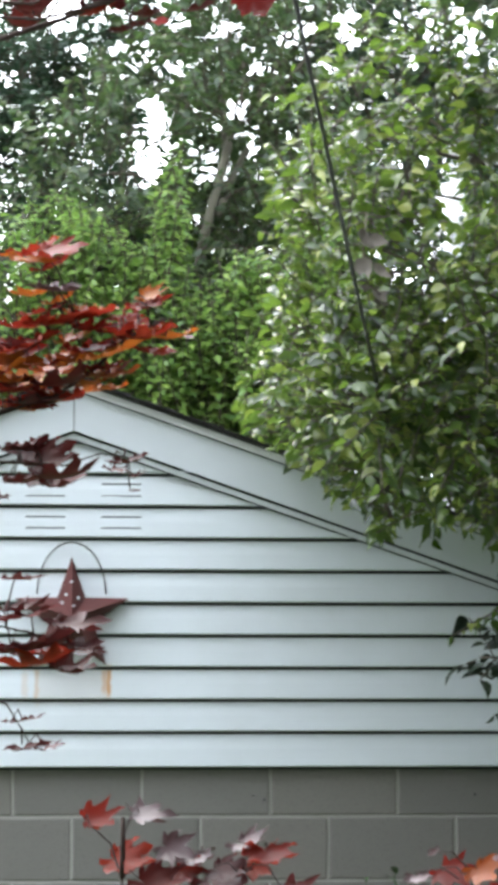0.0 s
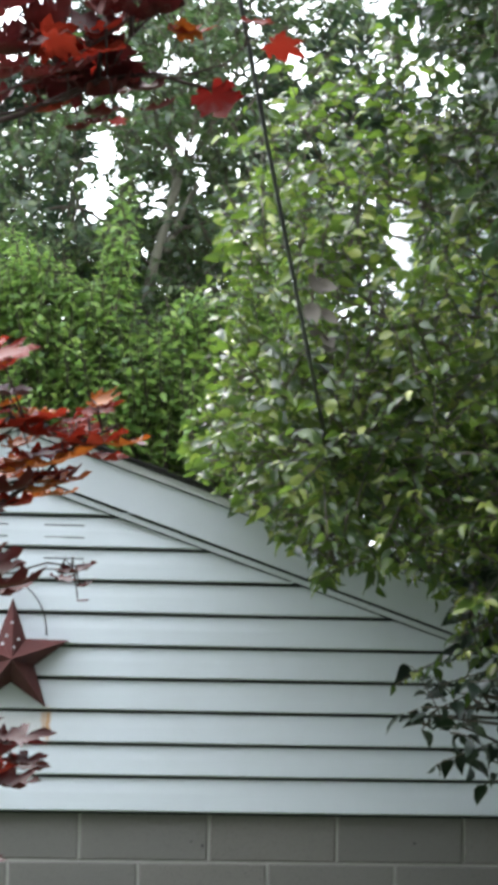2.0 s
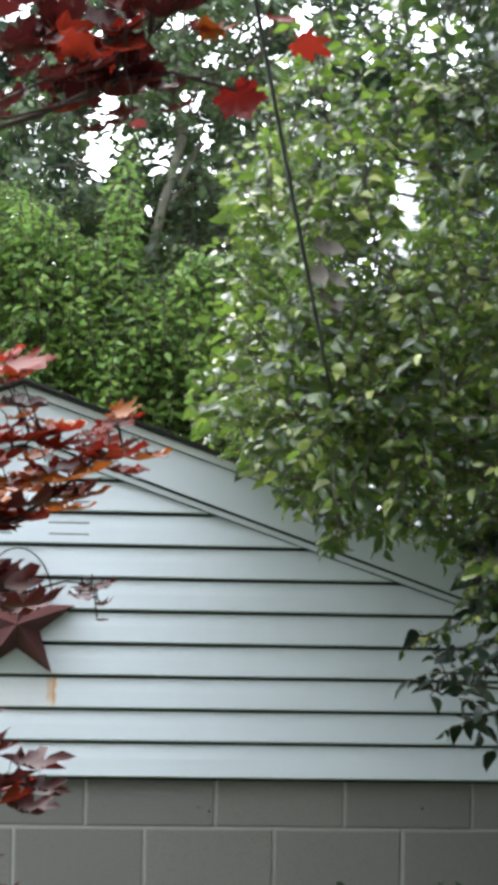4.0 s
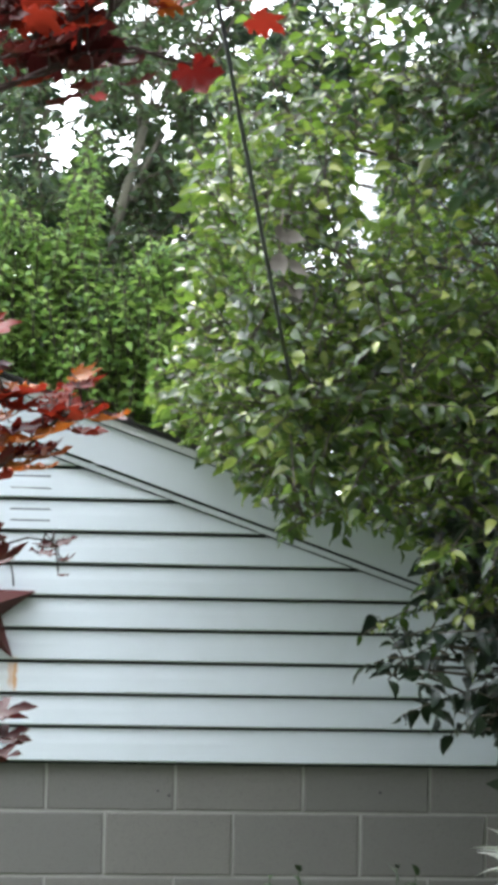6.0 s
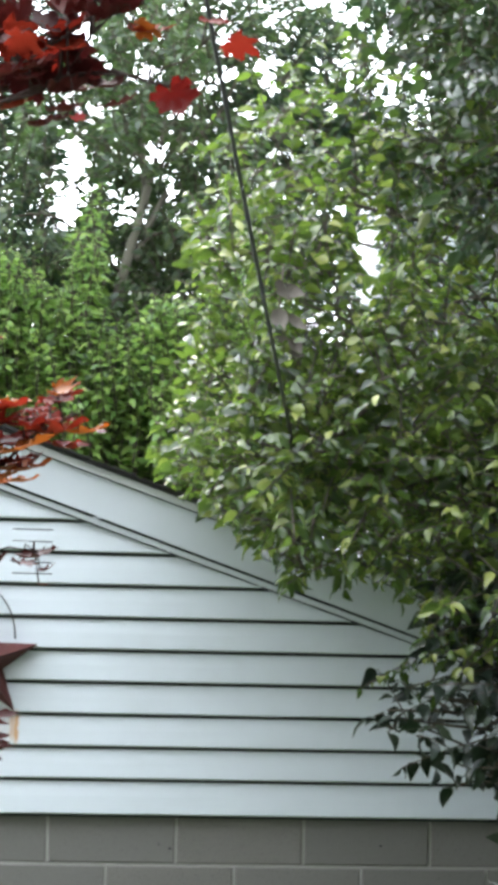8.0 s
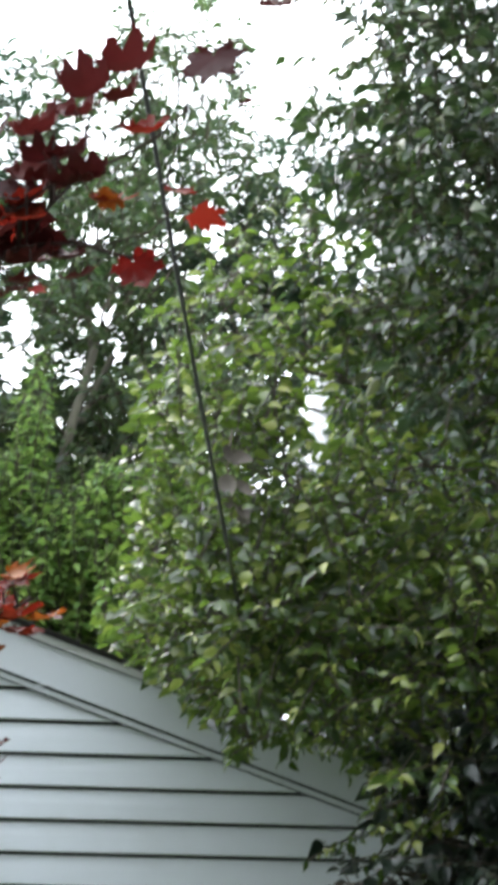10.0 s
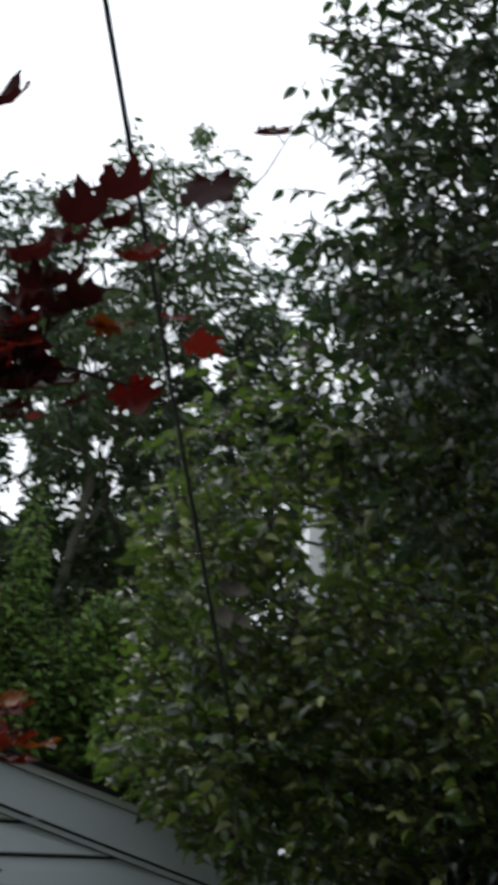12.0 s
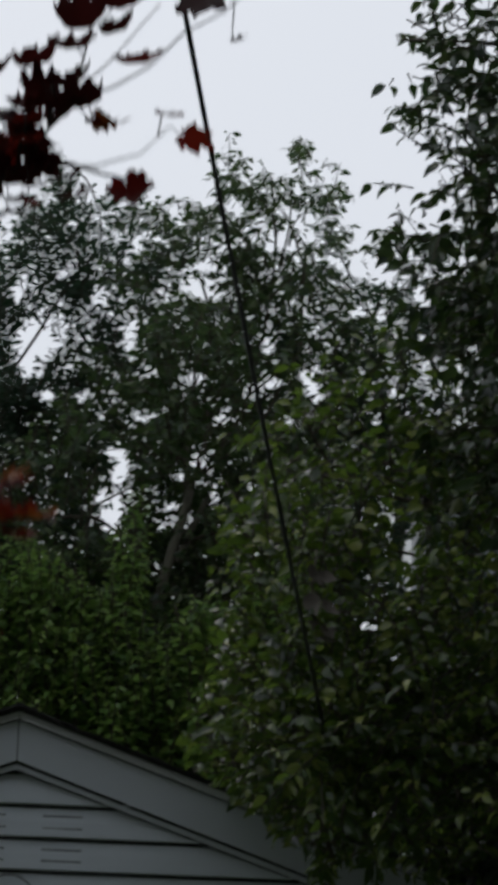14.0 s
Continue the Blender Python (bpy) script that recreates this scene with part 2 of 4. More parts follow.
# ---- garage: gable wall of white siding over grey block ----
PEAK_X, PEAK_Z, SLOPE = -0.222, 2.557, 0.346
SIDING_Z, COURSE, HALF = 1.5, 0.1016, 1.95
BACK = 2.4


def gable_x(z, drop=0.0):
    """How far the gable reaches to either side of the ridge at height z."""
    return min(max((PEAK_Z + drop - z) / SLOPE, 0.0), HALF)


def rake_band(side, low, high, y0, y1, reach=HALF + 0.12):
    """A band along one slope of the roof, between two heights over the wall's edge."""
    x1 = PEAK_X + side * reach
    zs = PEAK_Z - SLOPE * reach
    prof = [(PEAK_X + side * 0.0008, PEAK_Z + low), (x1, zs + low), (x1, zs + high), (PEAK_X + side * 0.0008, PEAK_Z + high)]
    if side < 0:
        prof = prof[::-1]
    return extrude_profile(prof, y0, y1)


def build_garage():
    g = thing("garage", "small white-sided garage gable over grey painted concrete block", "garage", (0, 0, 0))
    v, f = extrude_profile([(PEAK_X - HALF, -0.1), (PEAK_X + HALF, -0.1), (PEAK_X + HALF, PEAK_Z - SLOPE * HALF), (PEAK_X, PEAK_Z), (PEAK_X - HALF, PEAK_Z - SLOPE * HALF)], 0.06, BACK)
    part("wall_core", v, f, SHADE_DARK, g)
    # near-black sheet whose colour stands for the shade in the laps
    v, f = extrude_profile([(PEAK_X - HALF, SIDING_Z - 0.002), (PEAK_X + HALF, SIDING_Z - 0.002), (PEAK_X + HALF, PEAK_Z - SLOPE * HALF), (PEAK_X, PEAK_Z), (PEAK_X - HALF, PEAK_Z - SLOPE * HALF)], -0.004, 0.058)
    part("lap_shade_sheet", v, f, SHADE_DARK, g)
    # siding boards, each leaning out to its lower lip
    rng = random.Random(3)
    k = 0
    while SIDING_Z + COURSE * k < PEAK_Z - 0.02:
        z0 = SIDING_Z + COURSE * k + (0.0105 if k else 0.0)
        z1 = min(SIDING_Z + COURSE * (k + 1), PEAK_Z - 0.006)
        wob = rng.uniform(-0.0008, 0.0008)
        a, b = gable_x(z0), gable_x(z1)
        lip, top = -0.030 + wob, -0.016
        zc = z0 + 0.004
        rows = [(a, lip + 0.004, z0), (a, lip, zc), (a + (b - a) * 0.55, lip + 0.006, z0 + (z1 - z0) * 0.55), (b, top, z1)]
        verts, faces = [], []
        nx = 14
        for hw, y, z in rows:
            for i in range(nx + 1):
                u = -1 + 2 * i / nx
                verts.append((PEAK_X + hw * u, y + rng.uniform(-0.0005, 0.0005), z + (rng.uniform(-0.0007, 0.0007) if z < z1 else 0)))
        for r in range(len(rows) - 1):
            for i in range(nx):
                o = r * (nx + 1) + i
                faces.append((o, o + 1, o + nx + 2, o + nx + 1))
        o = len(verts)
        for hw, z in ((a, z0), (b, z1)):
            verts += [(PEAK_X - hw, -0.0045, z), (PEAK_X + hw, -0.0045, z)]
        last = 3 * (nx + 1)
        faces.append((o, o + 1) + tuple(range(nx, -1, -1)))
        faces.append((o + 3, o + 2) + tuple(range(last, last + nx + 1)))
        part("siding_board", verts, faces, VINYL, g, smooth=False)
        k += 1
    # dark strip that stands for the shade under the lowest board
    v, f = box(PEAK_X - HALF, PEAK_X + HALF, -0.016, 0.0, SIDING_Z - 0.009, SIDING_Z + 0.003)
    part("lip_shade_strip", v, f, SHADE_DARK, g)
    # slots of the two gable vents: raised slats coloured dark for their shade
    for x0, x1, zs in ((-0.133, -0.008, (2.388, 2.350, 2.284, 2.249)), (-0.372, -0.248, (2.388, 2.350, 2.284, 2.249))):
        vent = part("gable_vent", *box(x0 - 0.004, x1 + 0.004, -0.012, -0.006, 2.23, 2.40), SHADE_DARK, g, "flush louvred vent in the siding")
        for z in zs:
            kk = int((z - SIDING_Z) / COURSE)
            u = (z - SIDING_Z - kk * COURSE) / COURSE
            y = -0.030 + 0.014 * u
            part("slat", *box(x0, x1, y - 0.0025, y + 0.006, z, z + 0.0045), SLOT, vent)
    # rake boards, trims and the roof's edge
    for side in (-1, 1):
        part("rake_trim", *rake_band(side, -0.026, -0.009, -0.040, -0.006), TRIM, g)
        # dark strips below the rake board and drip edge colour in their shade
        part("rake_shadow_gap", *rake_band(side, -0.031, 0.001, -0.030, -0.005), SHADE_DARK, g)
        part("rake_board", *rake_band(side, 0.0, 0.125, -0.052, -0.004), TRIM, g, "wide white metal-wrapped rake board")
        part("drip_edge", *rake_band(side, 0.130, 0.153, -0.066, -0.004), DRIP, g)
        part("drip_shade_gap", *rake_band(side, 0.124, 0.132, -0.050, -0.004), SHADE_DARK, g)
        # shingles in courses, with a ragged front edge
        roof = part("roof", *rake_band(side, 0.154, 0.164, -0.080, BACK + 0.1, HALF + 0.22), SHINGLE, g, "dark asphalt shingle roof")
        for c in range(14):
            d0 = 0.02 + c * 0.145
            run0, run1 = d0, d0 + 0.158
            z0, z1 = PEAK_Z + 0.165 - SLOPE * run0, PEAK_Z + 0.165 - SLOPE * run1
            prof = [(PEAK_X + side * run0, z0 + 0.001), (PEAK_X + side * run1, z1 + 0.004), (PEAK_X + side * run1, z1 + 0.010), (PEAK_X + side * run0, z0 + 0.004)]
            if side < 0:
                prof = prof[::-1]
            part("shingle_course", *extrude_profile(prof, -0.088 + rng.uniform(-0.004, 0.004), BACK), SHINGLE, roof)
    cap = [(PEAK_X - 0.13, PEAK_Z + 0.165 - SLOPE * 0.13), (PEAK_X, PEAK_Z + 0.168), (PEAK_X + 0.13, PEAK_Z + 0.165 - SLOPE * 0.13), (PEAK_X + 0.13, PEAK_Z + 0.174 - SLOPE * 0.13), (PEAK_X, PEAK_Z + 0.179), (PEAK_X - 0.13, PEAK_Z + 0.174 - SLOPE * 0.13)]
    part("ridge_cap", *extrude_profile(cap, -0.09, BACK), SHINGLE, g)
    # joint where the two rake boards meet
    part("rake_joint", *box(PEAK_X - 0.0015, PEAK_X + 0.0015, -0.0535, -0.052, PEAK_Z + 0.002, PEAK_Z + 0.124), SHADE_DARK, g)

    # block wall
    bw = part("block_wall", *box(PEAK_X - HALF, PEAK_X + HALF, 0.003, 0.056, -0.15, SIDING_Z + 0.04), MORTAR, g, "grey painted concrete block with pale mortar joints")
    meshes = {}
    for row in range(8):
        ztop = 1.343 + 0.2032 - row * 0.2032
        shift = 0.0 if row % 2 == 0 else 0.185
        i0 = math.floor((PEAK_X - HALF - shift) / 0.4064)
        for i in range(i0, i0 + 11):
            x0, x1 = i * 0.4064 + shift + 0.0045, (i + 1) * 0.4064 + shift - 0.0045
            x0, x1 = max(x0, PEAK_X - HALF), min(x1, PEAK_X + HALF)
            if x1 - x0 < 0.03:
                continue
            key = round(x1 - x0, 3)
            if key not in meshes:
                w, h, c = (x1 - x0) / 2, 0.0972, 0.004
                ring = lambda e, y: [(-w + e, y, -h + e), (w - e, y, -h + e), (w - e, y, h - e), (-w + e, y, h - e)]
                bv = ring(0, 0.02) + ring(0, 0.0022) + ring(c, 0.0)
                bf = [(8, 9, 10, 11)]
                for r in (0, 4):
                    bf += [(r + q, r + (q + 1) % 4, r + 4 + (q + 1) % 4, r + 4 + q) for q in range(4)]
                me = bpy.data.meshes.new("block")
                me.from_pydata(bv, [], bf)
                me.materials.append(BLOCK)
                meshes[key] = me
            ob = new("block", meshes[key])
            ob.location = ((x0 + x1) / 2, rng.uniform(-0.0012, 0.0008), ztop - 0.1016)
            ob.parent = bw
    for hx, hz, r in ((0.387, 1.394, 0.0042), (0.352, 1.408, 0.0030), (1.060, 1.410, 0.0040)):
        part("drill_hole", *tube([(hx, -0.0022, hz), (hx, 0.006, hz)], [r, r], 8), SHADE_DARK, g)
    return g


garage = build_garage()
TURN = radians(7.0)
garage.matrix_basis = Matrix.Translation((0.5, 0, 0)) @ Matrix.Rotation(TURN, 4, "Z") @ Matrix.Translation((-0.5, 0, 0))


def build_star():
    cx, cz, r = -0.226, 1.972, 0.188
    v, f = [(0, -0.098, 0)], []
    inner = r * 0.40
    for i in range(10):
        a = math.pi / 2 - i * math.pi / 5
        rr = r if i % 2 == 0 else inner
        v.append((rr * math.cos(a), -0.008 if i % 2 == 0 else -0.004, rr * math.sin(a)))
    for i in range(10):
        v.append((v[1 + i][0], 0.006, v[1 + i][2]))
    for i in range(10):
        j = (i + 1) % 10
        f.append((0, 1 + j, 1 + i))
        f.append((1 + i, 1 + j, 11 + j, 11 + i))
    s = thing("barn_star", "rusty dark-red metal barn star hung on the siding", "wall star", (cx, -0.036, cz))
    part("star_body", v, f, RUST, s)
    pts = []
    for i in range(17):
        a = math.pi * i / 16
        pts.append((0.108 * math.cos(a), 0.0, 0.072 + 0.162 * math.sin(a)))
    part("wire_hanger", *tube(pts, [0.0026] * len(pts), 6), RUST_DARK, s, "bent dark wire hanger", smooth=True)
    # pale discs stand in for holes punched through to the white siding
    holes = [(0.0, 0.11), (-0.018, 0.07), (0.02, 0.06), (-0.03, 0.045), (0.005, 0.035)]
    for hx, hz in holes:
        part("rivet", *tube([(hx, -0.086 + 0.45 * hz, hz), (hx, -0.095 + 0.45 * hz, hz)], [0.005, 0.004], 8), TRIM, s)
    return s


star = build_star()
star.matrix_basis = garage.matrix_basis @ star.matrix_basis


# ---- trees ----
PEAR_SHAPE = ([(0, 0, 0), (0, 0.3, 0.0), (0, 0.68, -0.05), (0, 1.05, -0.26),
               (-0.22, 0.20, 0.09), (-0.275, 0.46, 0.10), (-0.16, 0.80, -0.02),
               (0.22, 0.20, 0.09), (0.275, 0.46, 0.10), (0.16, 0.80, -0.02)],
              [(0, 4, 1), (4, 5, 2, 1), (5, 6, 2), (6, 3, 2), (0, 1, 7), (1, 2, 8, 7), (2, 9, 8), (2, 3, 9)])
SMALL_SHAPE = ([(0, 0, 0), (0, 0.5, 0.0), (0, 1.0, -0.12), (-0.23, 0.36, 0.07), (0.23, 0.36, 0.07), (-0.14, 0.74, 0.01), (0.14, 0.74, 0.01)],
               [(0, 3, 1), (3, 5, 1), (5, 2, 1), (0, 1, 4), (1, 6, 4), (1, 2, 6)])


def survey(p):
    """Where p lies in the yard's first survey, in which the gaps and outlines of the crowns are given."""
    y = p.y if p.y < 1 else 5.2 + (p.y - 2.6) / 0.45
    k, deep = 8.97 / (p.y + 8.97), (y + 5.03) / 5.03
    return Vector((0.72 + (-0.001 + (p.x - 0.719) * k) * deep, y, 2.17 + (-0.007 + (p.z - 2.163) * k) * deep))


def turn_to(direction, up, roll):
    """Rows for a leaf whose length runs along direction and whose face looks up."""
    d = direction.normalized()
    x = d.cross(up)
    x = x.normalized() if x.length > 1e-4 else Vector((1, 0, 0))
    z = x.cross(d)
    x, z = x * math.cos(roll) + z * math.sin(roll), z * math.cos(roll) - x * math.sin(roll)
    return x, d, z


def twig_leaves(rng, lobes, size, spacing=0.05, droop=0.5, length=(0.22, 0.45), keep=None, up_bias=0.35, thin=None):
    """Twigs inside the lobes of a crown, with leaves set along them. Returns leaves (origin, x, y, z, size) and twigs."""
    leaves, twigs = [], []
    for (cx, cy, cz), (rx, ry, rz), count in lobes:
        for _ in range(count):
            while True:
                u = Vector((rng.uniform(-1, 1), rng.uniform(-1, 1), rng.uniform(-1, 1)))
                if 0.02 < u.length < 1:
                    break
            u = u.normalized() * (u.length ** 0.6)
            p = Vector((cx + u.x * rx, cy + u.y * ry, cz + u.z * rz))
            d = (Vector((u.x, u.y, u.z * 0.7 + up_bias)) + Vector((rng.gauss(0, 0.5), rng.gauss(0, 0.5), rng.gauss(0, 0.4)))).normalized()
            ln = rng.uniform(*length)
            n = max(3, int(ln / spacing))
            pts = []
            for i in range(n + 1):
                t = i / n
                pts.append(p + d * ln * t + Vector((0, 0, -droop * 0.25 * ln * t * t)))
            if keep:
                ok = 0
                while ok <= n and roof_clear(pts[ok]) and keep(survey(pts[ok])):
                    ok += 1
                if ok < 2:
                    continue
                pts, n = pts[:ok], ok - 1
            twigs.append((pts[:: max(1, n // 3)] + [pts[-1]], 0.003))
            for i in range(1, n + 1):
                for s in ((-1,), (1,), (-1, 1))[rng.randrange(3)]:
                    q = pts[i]
                    if thin and rng.random() < thin[2] * min(max((survey(q).z - thin[0]) / (thin[1] - thin[0]), 0.0), 1.0):
                        continue
                    along = (pts[i] - pts[i - 1]).normalized()
                    side = along.cross(Vector((0, 0, 1)))
                    side = side.normalized() * s if side.length > 1e-3 else Vector((s, 0, 0))
                    ld = along * rng.uniform(0.2, 0.8) + side * rng.uniform(0.5, 1.1) + Vector((rng.gauss(0, 0.3), rng.gauss(0, 0.3), -droop * rng.uniform(0.2, 1.6)))
                    up = Vector((rng.gauss(0, 0.7), rng.gauss(-0.15, 0.7), 1))
                    leaves.append((q + side * 0.01, *turn_to(ld, up, rng.gauss(0, 0.8)), size * rng.uniform(0.55, 1.3)))
    return leaves, twigs


def spires(rng, lobes, size, spacing, length, keep):
    """Upright shoots inside the lobes, with leaves in crossed pairs that shrink towards the tip."""
    leaves, twigs = [], []
    for (cx, cy, cz), (rx, ry, rz), count in lobes:
        for _ in range(int(count * 0.45)):
            p = Vector((cx + rx * rng.uniform(-1, 1), cy + ry * rng.uniform(-1, 1), cz + rz * rng.uniform(-1, 0.7)))
            d = Vector((rng.gauss(0, 0.22), rng.gauss(0, 0.22), 1)).normalized()
            ln = rng.uniform(*length)
            n = max(4, int(ln / spacing))
            pts = [p + d * ln * i / n for i in range(n + 1)]
            ok = 0
            while ok <= n and roof_clear(pts[ok]) and (keep is None or keep(survey(pts[ok]))):
                ok += 1
            if ok < 3:
                continue
            pts, n = pts[:ok], ok - 1
            twigs.append((pts[:: max(1, n // 3)] + [pts[-1]], 0.0025))
            turn = rng.uniform(0, math.pi)
            for i in range(1, n + 1):
                turn += math.pi / 2 + rng.gauss(0, 0.2)
                small = 1.15 - 0.6 * i / n
                for way in (0, math.pi):
                    out = Vector((math.cos(turn + way), math.sin(turn + way), rng.uniform(-0.75, 0.35)))
                    up = Vector((rng.gauss(0, 0.4), rng.gauss(0, 0.4), 1))
                    leaves.append((pts[i] + out * 0.006, *turn_to(out, up, rng.gauss(0, 0.3)), size * small * rng.uniform(0.8, 1.2)))
    return leaves, twigs


def leaf_mesh(name, leaves, shape, material, parent, label=""):
    """All leaves of a crown in one mesh, written with numpy."""
    tv = np.array(shape[0])
    nv = len(tv)
    org = np.array([l[0] for l in leaves])
    ax = np.array([[l[1], l[2], l[3]] for l in leaves])
    size = np.array([l[4] for l in leaves])
    verts = org[:, None, :] + size[:, None, None] * np.einsum("vk,nkd->nvd", tv, ax)
    loops, starts, at = [], [], 0
    for face in shape[1]:
        starts.append(at)
        loops += face
        at += len(face)
    n = len(leaves)
    all_loops = (np.array(loops)[None, :] + nv * np.arange(n)[:, None]).ravel()
    all_starts = (np.array(starts)[None, :] + at * np.arange(n)[:, None]).ravel()
    me = bpy.data.meshes.new(name)
    me.vertices.add(n * nv)
    me.vertices.foreach_set("co", verts.astype(np.float32).ravel())
    me.loops.add(len(all_loops))
    me.loops.foreach_set("vertex_index", all_loops.astype(np.int32))
    me.polygons.add(len(all_starts))
    me.polygons.foreach_set("loop_start", all_starts.astype(np.int32))
    me.polygons.foreach_set("use_smooth", np.ones(len(all_starts), dtype=bool))
    me.materials.append(material)
    me.update(calc_edges=True)
    me.validate()
    ob = new(name, me)
    ob.parent = parent
    return tagged(ob, label, "", "", "stuff")


def wood(name, limbs, material, parent, label=""):
    """Limbs as (points, thick, thin)."""
    chunks = []
    for pts, r0, r1 in limbs:
        n = len(pts)
        chunks.append(tube(pts, [r0 + (r1 - r0) * i / (n - 1) for i in range(n)], 8 if r0 > 0.02 else 4))
    return part(name, *merge(chunks), material, parent, label, smooth=True)


def build_tree(name, label, category, seed, base, trunk_top, trunk_r, lobes, size, shape, leaf_mat, bark, group="", spacing=0.06, droop=0.5, length=(0.3, 0.6), singles=0, single_from=None, keep=None, up_bias=0.35, forks=(), trunk_n=8, thin=None, shoots=False):
    rng = random.Random(seed)
    tree = thing(name, label, category, base, group)
    o = Vector(base)
    trunk = [p - o for p in bent(base, trunk_top, rng, 0.04, trunk_n)]
    trunk[0].z -= 0.1
    wood("trunk", [(trunk, trunk_r, trunk_r * 0.30)], bark, tree)
    limbs = []
    for a, b, r0, r1 in forks:
        wood("fork", [([p - o for p in bent(a, b, rng, 0.05, 5)], r0, r1)], bark, tree)
    for (cx, cy, cz), rad, _ in lobes:
        c = Vector((cx, cy, cz)) - o
        k = min(range(len(trunk)), key=lambda i: (trunk[i] - c).length + 0.6 * max(0, trunk[i].z - c.z + 0.25))
        r0 = min(trunk_r * (0.4 - 0.22 * k / len(trunk)), 0.008)
        root = trunk[k]
        if rad[0] < 0.16:  # small tufts grow from the next large part of the crown
            root = min((Vector(l[0]) - o for l in lobes if l[1][0] >= 0.16), key=lambda q: (q - c).length)
            r0 = 0.005
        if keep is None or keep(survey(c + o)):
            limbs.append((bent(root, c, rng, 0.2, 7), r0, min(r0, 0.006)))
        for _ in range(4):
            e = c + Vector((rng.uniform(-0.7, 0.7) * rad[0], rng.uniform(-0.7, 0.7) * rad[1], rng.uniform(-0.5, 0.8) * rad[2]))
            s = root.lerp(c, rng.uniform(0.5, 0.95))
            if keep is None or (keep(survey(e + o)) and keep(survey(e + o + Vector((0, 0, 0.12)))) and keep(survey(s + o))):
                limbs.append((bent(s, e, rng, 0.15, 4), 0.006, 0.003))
    tagged(wood("limb_spray", limbs, TWIG, tree), "", "", "", "stuff")
    if shoots:
        leaves, twigs = spires(rng, lobes, size, spacing, length, keep)
    else:
        leaves, twigs = twig_leaves(rng, lobes, size, spacing, droop, length, keep, up_bias, thin)
    leaves = [(l[0] - o, *l[1:]) for l in leaves]
    tagged(wood("twig_spray", [([p - o for p in pts], r, 0.0015) for pts, r in twigs], TWIG, tree), "", "", "", "stuff")
    if singles:
        leaves.sort(key=lambda l: (l[0] + o - Vector(single_from)).length)
        near, leaves = leaves[:singles], leaves[singles:]
        me = bpy.data.meshes.new("leaf")
        me.from_pydata(shape[0], [], shape[1])
        me.polygons.foreach_set("use_smooth", [True] * len(me.polygons))
        me.materials.append(SINGLE_LEAF)
        for org, x, y, z, s in near:
            ob = new("leaf", me)
            m = Matrix((x, y, z)).transposed().to_4x4() @ Matrix.Scale(s, 4)
            m.translation = org
            ob.matrix_basis = m
            ob.parent = tree
    leaf_mesh("crown", leaves, shape, leaf_mat, tree)
    return tree


SINGLE_LEAF = leaf_material("pear_leaf_single", [(0.0, (0.010, 0.021, 0.012)), (0.42, (0.040, 0.071, 0.022)), (0.76, (0.116, 0.158, 0.038)), (1.0, (0.270, 0.295, 0.080))], 0.30, 0.20, island=False, spec=0.38)


def roof_clear(p):
    """True where a leaf does not sit in the garage."""
    if p.y < -0.10 or p.y > BACK + 0.1:
        return True
    edge = PEAK_Z + 0.20 - SLOPE * abs(p.x - PEAK_X)
    return p.z > edge or abs(p.x - PEAK_X) > HALF + 0.15


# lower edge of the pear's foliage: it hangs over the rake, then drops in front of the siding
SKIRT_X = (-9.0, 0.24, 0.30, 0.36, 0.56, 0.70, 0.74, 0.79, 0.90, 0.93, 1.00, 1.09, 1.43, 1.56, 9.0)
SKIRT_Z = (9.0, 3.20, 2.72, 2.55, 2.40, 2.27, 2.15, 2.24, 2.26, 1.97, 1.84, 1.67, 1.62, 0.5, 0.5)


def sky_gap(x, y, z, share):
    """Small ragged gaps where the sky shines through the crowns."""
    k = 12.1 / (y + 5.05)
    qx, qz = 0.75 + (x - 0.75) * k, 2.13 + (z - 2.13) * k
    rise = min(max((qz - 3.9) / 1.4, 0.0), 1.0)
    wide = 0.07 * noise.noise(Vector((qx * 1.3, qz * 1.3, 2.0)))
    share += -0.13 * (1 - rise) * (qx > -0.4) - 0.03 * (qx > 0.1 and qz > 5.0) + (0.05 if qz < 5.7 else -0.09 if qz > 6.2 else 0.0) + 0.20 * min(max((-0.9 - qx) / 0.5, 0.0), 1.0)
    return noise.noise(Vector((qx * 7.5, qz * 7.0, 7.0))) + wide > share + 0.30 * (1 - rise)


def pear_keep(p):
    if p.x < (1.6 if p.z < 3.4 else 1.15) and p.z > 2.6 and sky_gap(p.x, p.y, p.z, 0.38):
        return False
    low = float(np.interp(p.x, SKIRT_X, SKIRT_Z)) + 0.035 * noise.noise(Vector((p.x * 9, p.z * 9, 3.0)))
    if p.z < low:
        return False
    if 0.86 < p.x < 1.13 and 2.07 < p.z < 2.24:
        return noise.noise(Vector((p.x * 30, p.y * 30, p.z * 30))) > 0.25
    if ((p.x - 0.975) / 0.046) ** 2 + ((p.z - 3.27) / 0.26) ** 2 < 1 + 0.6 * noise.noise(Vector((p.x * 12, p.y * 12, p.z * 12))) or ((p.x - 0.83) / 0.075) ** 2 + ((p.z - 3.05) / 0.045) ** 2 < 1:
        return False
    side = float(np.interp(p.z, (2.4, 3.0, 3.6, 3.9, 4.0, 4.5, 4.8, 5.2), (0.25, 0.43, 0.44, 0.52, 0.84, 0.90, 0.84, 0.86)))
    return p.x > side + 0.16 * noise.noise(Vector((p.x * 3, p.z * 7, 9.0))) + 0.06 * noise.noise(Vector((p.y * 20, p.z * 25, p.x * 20)))


